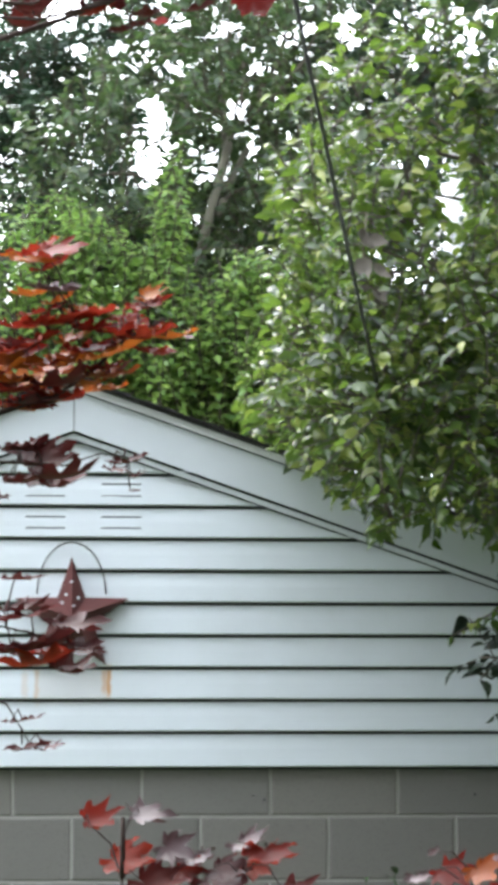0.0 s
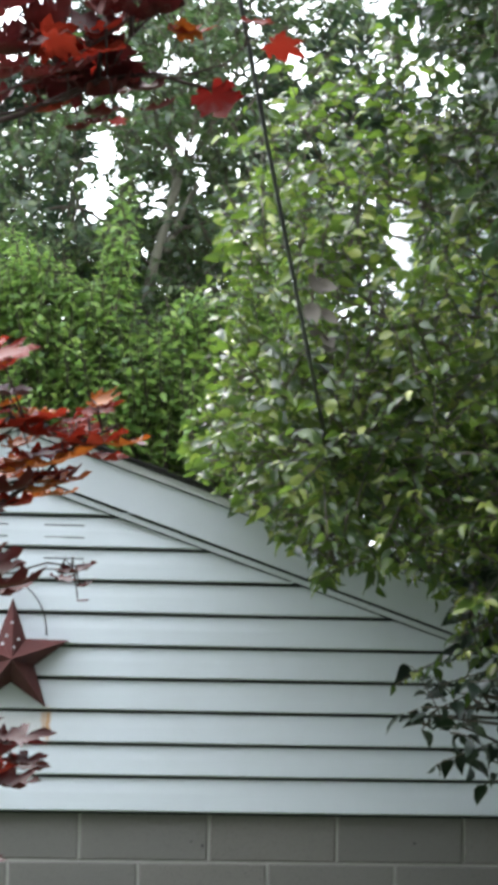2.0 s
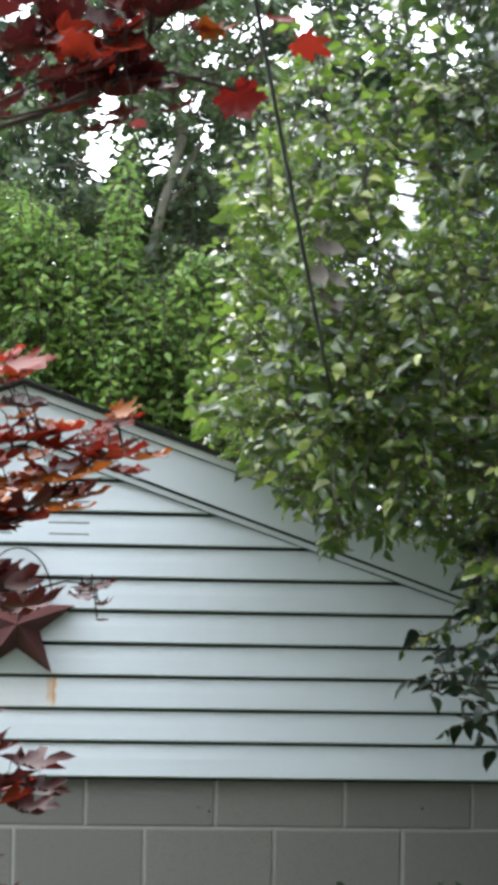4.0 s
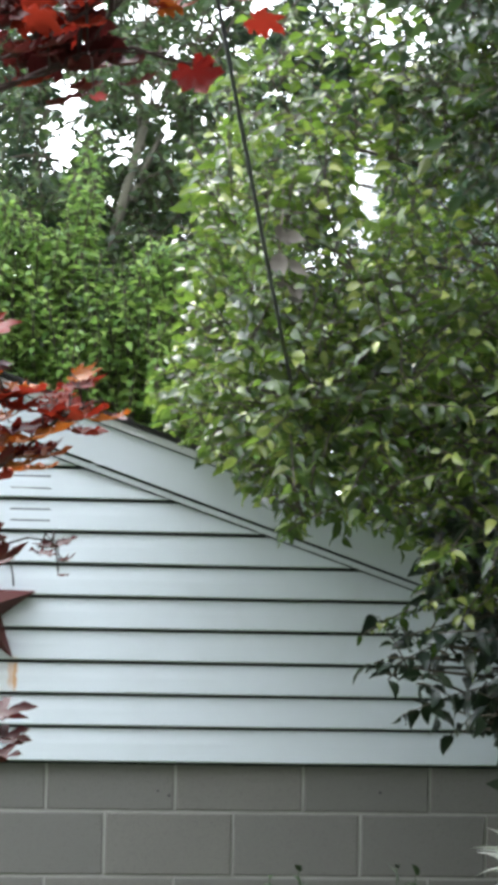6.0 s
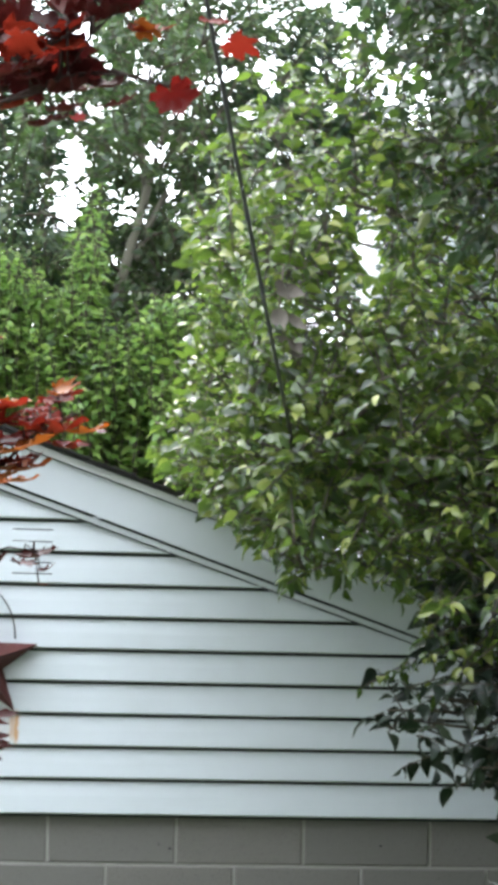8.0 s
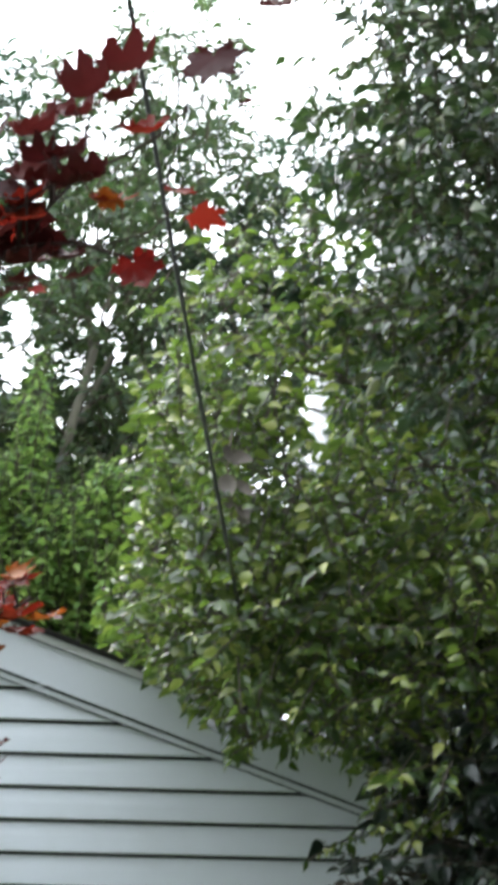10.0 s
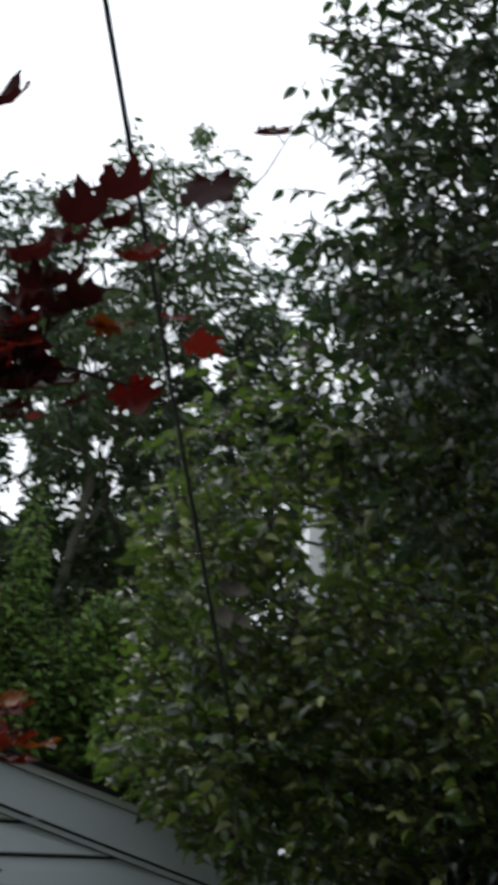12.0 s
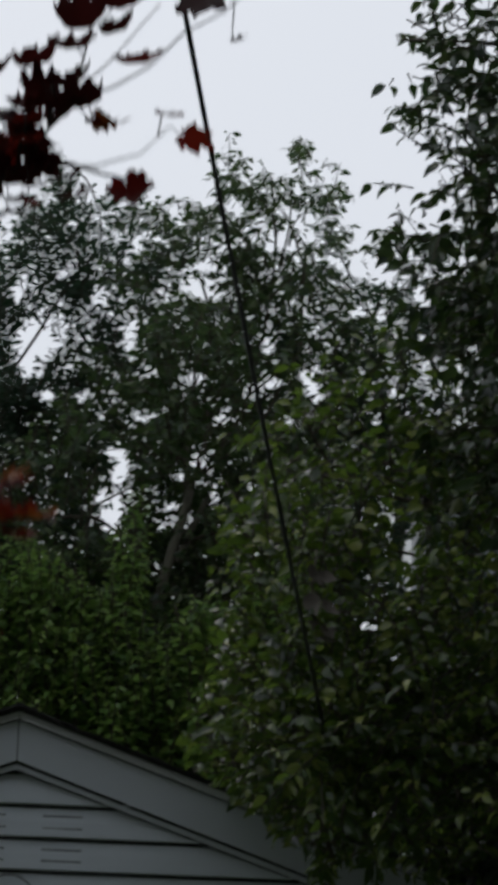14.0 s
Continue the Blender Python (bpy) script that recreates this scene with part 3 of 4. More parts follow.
PEAR_LOBES = [
    ((0.79, -0.36, 2.27), (0.07, 0.05, 0.06), 16),
    ((0.76, -0.62, 2.58), (0.14, 0.08, 0.10), 40),
    ((0.617, -0.3, 2.632), (0.349, 0.226, 0.247), 165),
    ((1.009, -0.35, 2.614), (0.434, 0.361, 0.392), 285),
    ((0.72, -0.1, 3.058), (0.363, 0.353, 0.363), 180),
    ((1.206, -0.15, 3.112), (0.466, 0.456, 0.456), 345),
    ((0.62, 0.05, 3.544), (0.259, 0.299, 0.339), 75),
    ((1.047, 0.1, 3.588), (0.397, 0.397, 0.397), 180),
    ((1.50, -0.48, 2.36), (0.42, 0.40, 0.36), 270),
    ((2.049, -0.4, 2.927), (0.571, 0.571, 0.727), 330),
    ((1.514, -0.2, 2.302), (0.305, 0.255, 0.255), 120),
]
PLUM_LOBES = [
    ((1.577, -0.35, 3.698), (0.516, 0.568, 0.516), 380),
    ((1.542, -0.3, 4.308), (0.514, 0.565, 0.514), 380),
    ((1.474, -0.35, 4.938), (0.475, 0.516, 0.434), 250),
    ((1.841, -0.4, 5.47), (0.571, 0.519, 0.415), 190),
    ((2.204, -0.4, 4.277), (0.623, 0.623, 0.83), 280),
    ((1.961, -0.1, 4.622), (0.504, 0.454, 0.605), 170),
    ((1.8, 0.0, 3.8), (0.45, 0.4, 0.5), 190),
    ((0.927, -0.35, 4.865), (0.165, 0.145, 0.165), 9),
    ((1.061, -0.35, 5.144), (0.165, 0.145, 0.124), 12),
    ((1.13, -0.35, 4.45), (0.20, 0.20, 0.38), 80),
    ((1.06, -0.30, 4.05), (0.16, 0.18, 0.30), 45),
]
# outer lobes stand out of view, added to darken the wall's right end
SHRUB_LOBES = [
    ((1.137, -0.45, 1.909), (0.271, 0.188, 0.188), 14),
    ((1.325, -0.45, 1.7), (0.313, 0.209, 0.167), 15),
    ((2.02, -0.50, 1.502), (0.50, 0.40, 0.485), 240),
    ((1.811, -0.6, 0.983), (0.477, 0.424, 0.424), 150),
    ((1.905, -0.5, 0.681), (0.419, 0.419, 0.419), 170),
    ((1.748, -0.3, 1.224), (0.257, 0.226, 0.411), 110),
    ((1.897, -0.35, 0.858), (0.289, 0.31, 0.723), 260),
    ((1.64, -0.98, 1.00), (0.16, 0.26, 0.80), 300),
    ((1.58, -0.22, 1.20), (0.12, 0.16, 0.60), 260),
    ((1.82, -0.60, 1.75), (0.30, 0.35, 0.50), 220),
    ((1.74, -0.66, 1.25), (0.24, 0.34, 0.70), 420),
    ((1.70, -0.62, 0.55), (0.26, 0.36, 0.45), 300),
    ((1.62, -0.50, 2.00), (0.28, 0.30, 0.30), 150),
    ((1.30, -0.42, 2.02), (0.22, 0.16, 0.12), 10),
]
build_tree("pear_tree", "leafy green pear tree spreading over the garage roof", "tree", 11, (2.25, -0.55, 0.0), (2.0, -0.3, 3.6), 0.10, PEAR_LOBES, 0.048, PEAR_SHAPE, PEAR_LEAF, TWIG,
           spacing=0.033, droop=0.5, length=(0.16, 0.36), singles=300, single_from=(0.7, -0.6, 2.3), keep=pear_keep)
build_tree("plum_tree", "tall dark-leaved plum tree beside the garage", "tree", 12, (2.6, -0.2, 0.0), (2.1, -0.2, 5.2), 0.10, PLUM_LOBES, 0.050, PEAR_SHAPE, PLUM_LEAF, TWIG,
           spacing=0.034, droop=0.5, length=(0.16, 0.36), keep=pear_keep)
build_tree("shaded_shrub", "glossy-leaved shrub leaning over the siding, shade put into its leaf colour", "shrub", 14, (1.95, -0.55, 0.0), (1.75, -0.5, 1.9), 0.05, SHRUB_LOBES, 0.064, PEAR_SHAPE, SHADE_LEAF, TWIG,
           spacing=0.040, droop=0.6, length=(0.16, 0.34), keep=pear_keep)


# far trees behind the garage
HOLES = [(-1.68, 6.45, 0.13, 0.22), (-0.955, 5.54, 0.11, 0.20), (-0.985, 5.20, 0.14, 0.19), (0.50, 6.25, 0.07, 0.12), (1.18, 6.2, 0.09, 0.14), (-0.30, 5.62, 0.08, 0.12), (-0.20, 5.35, 0.07, 0.12), (-0.45, 4.05, 0.04, 0.04), (0.15, 4.9, 0.06, 0.06), (1.365, 4.87, 0.095, 0.54), (0.99, 4.32, 0.15, 0.07)]
TOP_X = (-4.5, -2.1, -1.85, -1.5, -1.2, -0.85, -0.5, -0.18, 0.1, 0.4, 0.75, 0.88, 1.06, 1.26, 1.6, 4.0)
TOP_Z = (7.3, 7.2, 7.5, 8.0, 7.6, 7.7, 7.6, 8.1, 7.8, 8.3, 7.9, 7.1, 7.4, 7.2, 7.5, 7.6)


def far_keep(p):
    """Gaps of open sky in the crowns, and their ragged tops."""
    if sky_gap(p.x, p.y, p.z, 0.41):
        return False
    k = 12.1 / (p.y + 5.05)
    q = Vector((0.75 + (p.x - 0.75) * k, p.y, 2.13 + (p.z - 2.13) * k))
    if q.z > float(np.interp(q.x, TOP_X, TOP_Z)) + 0.35 * noise.noise(Vector((p.x * 6, p.y * 2, 1.0))):
        return False
    for hx, hz, rx, rz in HOLES:
        if ((q.x - hx) / rx) ** 2 + ((q.z - hz) / rz) ** 2 < 1 + 0.9 * noise.noise(Vector((p.x * 4, p.z * 4, p.y))):
            return False
    thin = min(max((p.z - 5.4) / 1.8, 0.0), 1.0)
    return noise.noise(Vector((p.x * 3.2, p.y * 1.1, p.z * 3.2))) > -0.8 + 0.38 * thin


def bush_keep(p):
    """Uneven tops of the saplings, and the same gaps."""
    k = 12.1 / (p.y + 5.05)
    x, z = 0.75 + (p.x - 0.75) * k, 2.13 + (p.z - 2.13) * k
    if any(((x - hx) / rx) ** 2 + ((z - hz) / rz) ** 2 < 1 for hx, hz, rx, rz in HOLES):
        return False
    return p.z < float(np.interp(p.x, (-3.0, -1.85, -1.45, -1.05, -0.80, -0.70, -0.54, -0.44, -0.2, 0.5, 3.0), (4.7, 4.6, 4.6, 4.5, 4.2, 4.9, 5.0, 4.0, 4.2, 4.5, 4.2))) + 0.3 * noise.noise(Vector((p.x * 3, p.y, p.z * 2)))


def back_keep(p):
    """The far row closes the lower view and thins out towards its tops."""
    if sky_gap(p.x, p.y, p.z, 0.41):
        return False
    q = Vector((p.x * 0.74 + 0.19, p.y, 2.13 + (p.z - 2.13) * 0.74))
    for hx, hz, rx, rz in HOLES:
        if ((q.x - hx) / rx) ** 2 + ((q.z - hz) / rz) ** 2 < 1:
            return False
    if q.z > 6.0 + 0.7 * noise.noise(Vector((p.x * 1.5, p.y, 4.0))):
        return False
    thin = min(max((p.z - 5.6) / 2.4, 0.0), 1.0)
    return noise.noise(Vector((p.x * 2.2, p.y, p.z * 2.2))) > -0.85 + 0.45 * thin


FAR = [
    ("mulberry_tree", "tall green mulberry with a grey forked trunk", 21, (-0.42, 3.05, 0), (0.12, 3.095, 4.0), 0.057,
     [((0.145, 3.635, 2.98), (0.564, 0.282, 0.451), 323), ((0.509, 3.5, 3.448), (0.4, 0.343, 0.515), 323), ((0.453, 3.545, 4.58), (0.342, 0.342, 0.455), 285), ((0.509, 3.5, 5.22), (0.229, 0.229, 0.457), 190), ((0.086, 3.59, 5.023), (0.283, 0.283, 0.397), 209), ((0.117, 3.635, 4.503), (0.282, 0.282, 0.338), 152), ((0.577, 3.5, 5.678), (0.074, 0.074, 0.257), 34), ((0.217, 3.5, 5.62), (0.074, 0.074, 0.257), 30), ((0.396, 3.545, 5.491), (0.171, 0.171, 0.199), 40), ((-0.002, 3.545, 5.434), (0.171, 0.171, 0.199), 44), ((-0.12, 3.5, 3.791), (0.2, 0.229, 0.286), 76), ((-0.176, 2.915, 3.105), (0.244, 0.152, 0.171), 60), ((0.332, 2.96, 3.404), (0.17, 0.152, 0.364), 80), ((-0.462, 3.05, 3.811), (0.27, 0.18, 0.36), 110), ((-0.171, 2.96, 3.313), (0.133, 0.073, 0.061), 14), ((0.089, 3.635, 3.91), (0.31, 0.197, 0.282), 170), ((0.38, 3.095, 3.086), (0.299, 0.179, 0.299), 190), ((0.471, 3.14, 3.794), (0.267, 0.178, 0.356), 190), ((0.144, 3.14, 2.963), (0.238, 0.119, 0.238), 110), ((-0.226, 3.59, 4.286), (0.227, 0.198, 0.283), 110), ((0.111, 2.915, 4.416), (0.183, 0.073, 0.305), 95), ((0.05, 2.93, 4.08), (0.17, 0.08, 0.14), 70)], FAR_LEAF, far_keep, [((0.07, 3.065, 3.64), (0.19, 3.15, 3.95), 0.020, 0.011), ((0.10, 3.085, 3.86), (0.12, 3.12, 4.62), 0.016, 0.005)], 0.60),
    ("elm_tree", "tall dark-green elm behind the garage", 22, (-1.069, 4.13, 0), (-0.914, 4.085, 4.462), 0.075,
     [((-1.05, 3.905, 3.619), (0.55, 0.33, 0.605), 560), ((-0.976, 3.68, 4.492), (0.449, 0.168, 0.449), 240), ((-0.481, 4.085, 3.813), (0.379, 0.379, 0.433), 304), ((-0.481, 4.085, 4.57), (0.325, 0.325, 0.487), 285), ((-1.022, 4.085, 4.516), (0.433, 0.379, 0.433), 361), ((-0.427, 4.085, 5.274), (0.325, 0.271, 0.379), 230), ((-0.859, 4.085, 5.165), (0.325, 0.271, 0.325), 190), ((-1.292, 4.085, 4.949), (0.379, 0.271, 0.433), 200), ((-0.616, 4.085, 5.706), (0.081, 0.081, 0.243), 34), ((-0.072, 4.13, 5.423), (0.189, 0.189, 0.323), 100), ((-1.463, 4.04, 3.928), (0.435, 0.38, 0.543), 361), ((-0.149, 4.175, 4.766), (0.268, 0.268, 0.429), 228), ((-0.199, 4.22, 3.366), (0.428, 0.321, 0.481), 400), ((-0.584, 4.13, 2.89), (0.647, 0.323, 0.377), 480)], DARK_LEAF, far_keep, [], 0.54),
    ("elm_tree", "tall dark-green elm behind the garage", 23, (1.148, 3.95, 0), (1.093, 3.95, 4.27), 0.066,
     [((1.041, 3.86, 3.57), (0.497, 0.387, 0.497), 437), ((0.764, 3.95, 4.38), (0.329, 0.329, 0.383), 228), ((1.146, 3.995, 4.535), (0.382, 0.327, 0.436), 285), ((1.758, 3.86, 3.846), (0.497, 0.442, 0.663), 456), ((1.041, 3.86, 2.742), (0.552, 0.442, 0.442), 380), ((0.439, 4.085, 3.867), (0.325, 0.325, 0.379), 260), ((0.709, 3.815, 4.241), (0.333, 0.222, 0.333), 250), ((0.543, 3.815, 4.574), (0.277, 0.166, 0.222), 130), ((0.93, 3.86, 4.619), (0.331, 0.221, 0.276), 150), ((0.332, 4.13, 2.89), (0.485, 0.269, 0.377), 330), ((1.64, 3.95, 4.818), (0.383, 0.329, 0.383), 247), ((0.929, 3.95, 5.092), (0.274, 0.219, 0.383), 190), ((1.255, 3.995, 5.135), (0.273, 0.218, 0.327), 150)], DARK_LEAF, far_keep, [], 0.55),
    ("sapling", "bright green sapling growing behind the garage", 24, (-0.609, 2.69, 0), (-0.609, 2.69, 2.943), 0.025,
     [((-0.703, 2.69, 2.567), (0.313, 0.251, 0.376), 260), ((-0.201, 2.69, 2.504), (0.345, 0.251, 0.313), 260), ((-0.747, 2.69, 3.069), (0.113, 0.125, 0.439), 90), ((-0.515, 2.69, 2.943), (0.1, 0.125, 0.376), 80), ((-0.308, 2.69, 2.849), (0.1, 0.125, 0.251), 60), ((-0.12, 2.69, 3.445), (0.063, 0.094, 0.47), 75), ((-0.383, 2.735, 3.219), (0.137, 0.156, 0.343), 120), ((-0.625, 2.78, 3.368), (0.099, 0.124, 0.31), 80), ((-0.40, 2.72, 3.10), (0.15, 0.14, 0.42), 90), ((-0.22, 2.78, 3.05), (0.16, 0.14, 0.40), 90), ((-0.05, 2.72, 2.90), (0.13, 0.12, 0.24), 60)], BRIGHT_LEAF, bush_keep, [], 0.63),
    ("sapling", "bright green sapling growing behind the garage", 26, (-1.152, 2.78, 0), (-1.152, 2.78, 2.935), 0.025,
     [((-1.214, 2.78, 2.625), (0.31, 0.248, 0.434), 240), ((-0.997, 2.78, 3.121), (0.105, 0.124, 0.496), 100), ((-1.338, 2.78, 3.183), (0.124, 0.124, 0.372), 80)], BRIGHT_LEAF, bush_keep, [], 0.62),
    ("sapling", "bright green sapling growing behind the garage", 27, (0.391, 2.6, 0), (0.391, 2.6, 2.508), 0.032,
     [((0.02, 2.66, 2.74), (0.22, 0.08, 0.16), 70), ((0.10, 2.64, 2.80), (0.36, 0.10, 0.17), 120), ((0.45, 2.64, 2.74), (0.26, 0.10, 0.15), 90), ((-0.35, 2.66, 2.92), (0.30, 0.10, 0.16), 90), ((0.264, 2.6, 2.445), (0.381, 0.254, 0.381), 342), ((0.645, 2.645, 2.569), (0.315, 0.252, 0.378), 266), ((0.077, 2.645, 3.011), (0.164, 0.158, 0.284), 130), ((0.281, 2.69, 3.163), (0.15, 0.157, 0.313), 120), ((0.507, 2.69, 3.257), (0.157, 0.157, 0.376), 120)], BRIGHT_LEAF, bush_keep, [], 0.63),
    ("sapling", "bright green sapling growing behind the garage", 25, (1.272, 2.69, 0), (1.272, 2.69, 2.692), 0.031,
     [((1.147, 2.69, 2.63), (0.439, 0.251, 0.502), 342), ((1.705, 2.735, 2.627), (0.436, 0.249, 0.561), 304)], FAR_LEAF, None, [], 0.63),
    ("sapling", "bright green sapling growing behind the garage", 28, (2.118, 2.87, 0), (2.118, 2.87, 2.804), 0.031,
     [((1.873, 2.87, 2.068), (0.552, 0.307, 0.613), 330), ((2.486, 2.87, 2.313), (0.552, 0.307, 0.736), 330), ((2.05, 2.915, 3.044), (0.549, 0.305, 0.427), 240)], DARK_LEAF, None, [], 0.61),
    ("lime_tree", "deep green lime tree far behind the garage", 31, (-1.097, 5.435, 0), (-1.097, 5.435, 4.046), 0.078,
     [((-1.201, 5.39, 3.169), (0.637, 0.343, 0.735), 620), ((-0.42, 5.345, 3.172), (0.59, 0.344, 0.737), 600), ((-0.907, 5.39, 4.345), (0.686, 0.343, 0.637), 420), ((-0.122, 5.39, 4.443), (0.441, 0.294, 0.49), 220)], DARK_LEAF, back_keep, [], 0.49),
    ("lime_tree", "deep green lime tree far behind the garage", 32, (0.415, 5.3, 0), (0.415, 5.3, 4.062), 0.079,
     [((0.218, 5.3, 3.175), (0.592, 0.345, 0.789), 620), ((0.859, 5.3, 3.274), (0.592, 0.345, 0.789), 600), ((0.465, 5.345, 4.548), (0.59, 0.344, 0.639), 380)], FAR_LEAF, back_keep, [], 0.49),
    ("lime_tree", "deep green lime tree far behind the garage", 33, (1.951, 5.21, 0), (1.951, 5.21, 4.074), 0.079,
     [((1.653, 5.21, 3.28), (0.645, 0.347, 0.843), 440), ((2.468, 5.03, 3.394), (0.603, 0.352, 0.954), 360), ((1.648, 5.3, 4.556), (0.641, 0.345, 0.641), 380)], DARK_LEAF, back_keep, [], 0.50),
]
for name, label, seed, base, top, r, lobes, mat, keep, forks, k in FAR:
    young = name == "sapling"
    build_tree(name, label, "tree", seed, base, top, r, lobes, (0.098 if young else 0.080) * k, SMALL_SHAPE, mat, BARK, group="trees behind the garage", spacing=(0.050 if young else 0.034) * k, droop=0.15 if name == "elm_tree" else 0.7,
               length=(0.40 * k, 0.70 * k) if young else (0.26 * k, 0.55 * k), up_bias=0.8, keep=keep, forks=forks, thin=(5.2, 7.0, 0.18), shoots=young)

# ---- overhead cable ----
CABLE_A, CABLE_B = Vector((0.446, -4.200, 3.823)), Vector((0.739, -0.650, 2.686))


def build_cable():
    d = (CABLE_A - CABLE_B)
    pts = [CABLE_B + d * t + Vector((0, 0, -0.02 * math.sin(math.pi * min(t, 1)))) for t in (-0.3, -0.1, 0, 0.25, 0.5, 0.75, 1.0, 1.3, 1.6, 2.0)]
    ob = part("overhead_cable", *tube(pts, [0.0055] * len(pts), 8), CABLE, None, "thin black overhead service cable running over the yard", smooth=True)
    tagged(ob, "", "cable")


build_cable()


# ---- neighbour's house, glimpsed through the leaves ----
def build_neighbour():
    h = thing("neighbour_house", "pale neighbouring house with a white corner, glimpsed through leaves", "house", (1.142, 6.56, 0.0))
    part("wall", *box(0.115, 2.4, 0.0, 4.0, 0.0, 4.6), NEIGHBOUR, h, "pale grey siding wall")
    for k in range(44):
        part("siding_board", *box(0.115, 2.4, -0.018, -0.001, 0.12 + k * 0.1016, 0.12 + k * 0.1016 + 0.096), NEIGHBOUR, h)
    part("corner_board", *box(0.0, 0.1145, -0.03, 4.0, 0.0, 4.6), WHITE, h, "broad white corner board")
    part("roof", *extrude_profile([(-0.08, 4.601), (2.6, 4.601), (2.6, 4.67), (1.3, 5.1), (-0.08, 4.67)], -0.2, 4.2), SHINGLE, h)


build_neighbour()

# ---- unseen walls close the yard, added to hold sky light off the garage ----
tagged(part("back_blocker", *box(-14, 14, -10.1, -9.8, 0.2, 12.5), BLOCKER, kind="structure"), "unseen plain brown wall added behind the camera to block sky light", "wall")
tagged(part("side_blocker", *box(1.70, 2.00, -9.8, -1.05, 0.2, 5.2), BLOCKER, kind="structure"), "unseen plain brown wall added along the right to block sky light", "wall")


# ---- dead leaves caught in the pear, and plants at the foot of the wall ----
def blade(length, width, arch, folds=5):
    """A narrow leaf that runs along x and arches down."""
    verts, faces = [], []
    for i in range(folds + 1):
        t = i / folds
        w = width * (0.35 + 2.6 * t * (1 - t)) * (1 - 0.9 * t * t)
        z = arch * (t - 1.6 * t * t)
        verts += [(length * t, -w, z + w * 0.4), (length * t, 0, z), (length * t, w, z + w * 0.4)]
        if i:
            o = 3 * i
            faces += [(o - 3, o, o + 1, o - 2), (o - 2, o + 1, o + 2, o - 1)]
    return verts, faces


def turned(mesh, m):
    return [m @ Vector(v) for v in mesh[0]], mesh[1]


def build_dead_leaves():
    rng = random.Random(5)
    o = Vector((0.70, -0.60, 3.05))
    t = thing("dead_leaf_cluster", "dry grey-brown leaves caught in the pear branches", "dead leaves", o)
    part("stem", *tube([(0.01, 0.03, 0.14), (0.0, 0.0, 0.02), (0.02, 0.01, -0.16)], [0.003, 0.004, 0.002], 6), TWIG, t, smooth=True)
    for k, (x, z, size) in enumerate(((-0.012, 0.085, 0.075), (0.02, 0.06, 0.06), (-0.01, 0.0, 0.08), (0.03, -0.02, 0.07), (-0.02, -0.07, 0.075), (0.04, -0.09, 0.06), (0.03, -0.13, 0.05))):
        m = pose(x, rng.uniform(-0.03, 0.0), z, rng.uniform(40, 80), rng.uniform(20, 70), rng.uniform(-40, 40))
        part("leaf", *turned(blade(size, size * 0.42, -size * 0.5), m), DRY_LEAF, t, smooth=True)


def build_blades():
    rng = random.Random(8)
    o = Vector((1.46, -0.32, ground_height(1.46, -0.32)))
    t = thing("striped_grass", "tall grass clump with pale striped blades beside the wall", "plant", o)
    h = 1.22 - o.z
    part("stem", *tube([(0, 0, -0.05), (0.01, 0, h * 0.5), (0.0, 0, h + 0.02)], [0.008, 0.006, 0.003], 6), WEED, t, smooth=True)
    for k in range(13):
        m = pose(0.0, 0.0, h - 0.05 + 0.008 * k, rng.uniform(-40, 40), -rng.uniform(-8, 55), 180 + rng.uniform(-50, 50) if k % 4 else rng.uniform(-60, 60))
        part("blade", *turned(blade(rng.uniform(0.09, 0.15), 0.013, 0.05), m), BLADE, t, smooth=True)


def build_weed(x, y, top, seed):
    rng = random.Random(seed)
    o = Vector((x, y, ground_height(x, y)))
    t = thing("tall_weed", "dark green weed growing up the block wall", "weed", o, "weeds along the wall")
    h = top - o.z
    part("stem", *tube([(0, 0, -0.05), (0.015, 0, h * 0.5), (0.0, 0, h)], [0.005, 0.004, 0.002], 6), WEED, t, smooth=True)
    for k in range(16):
        z = h * (0.45 + 0.55 * k / 15)
        m = pose(0.005, 0, z, rng.uniform(-30, 30), -rng.uniform(10, 60), k * 137 + rng.uniform(-20, 20))
        part("leaf", *turned(blade(rng.uniform(0.05, 0.08), 0.013, 0.02), m), WEED, t, smooth=True)


build_dead_leaves()
build_blades()
for x, y, top, seed in ((0.80, -0.20, 1.185, 2), (1.10, -0.22, 1.205, 3), (1.16, -0.19, 1.18, 4), (0.71, -0.18, 1.165, 6)):
    build_weed(x, y, top, seed)

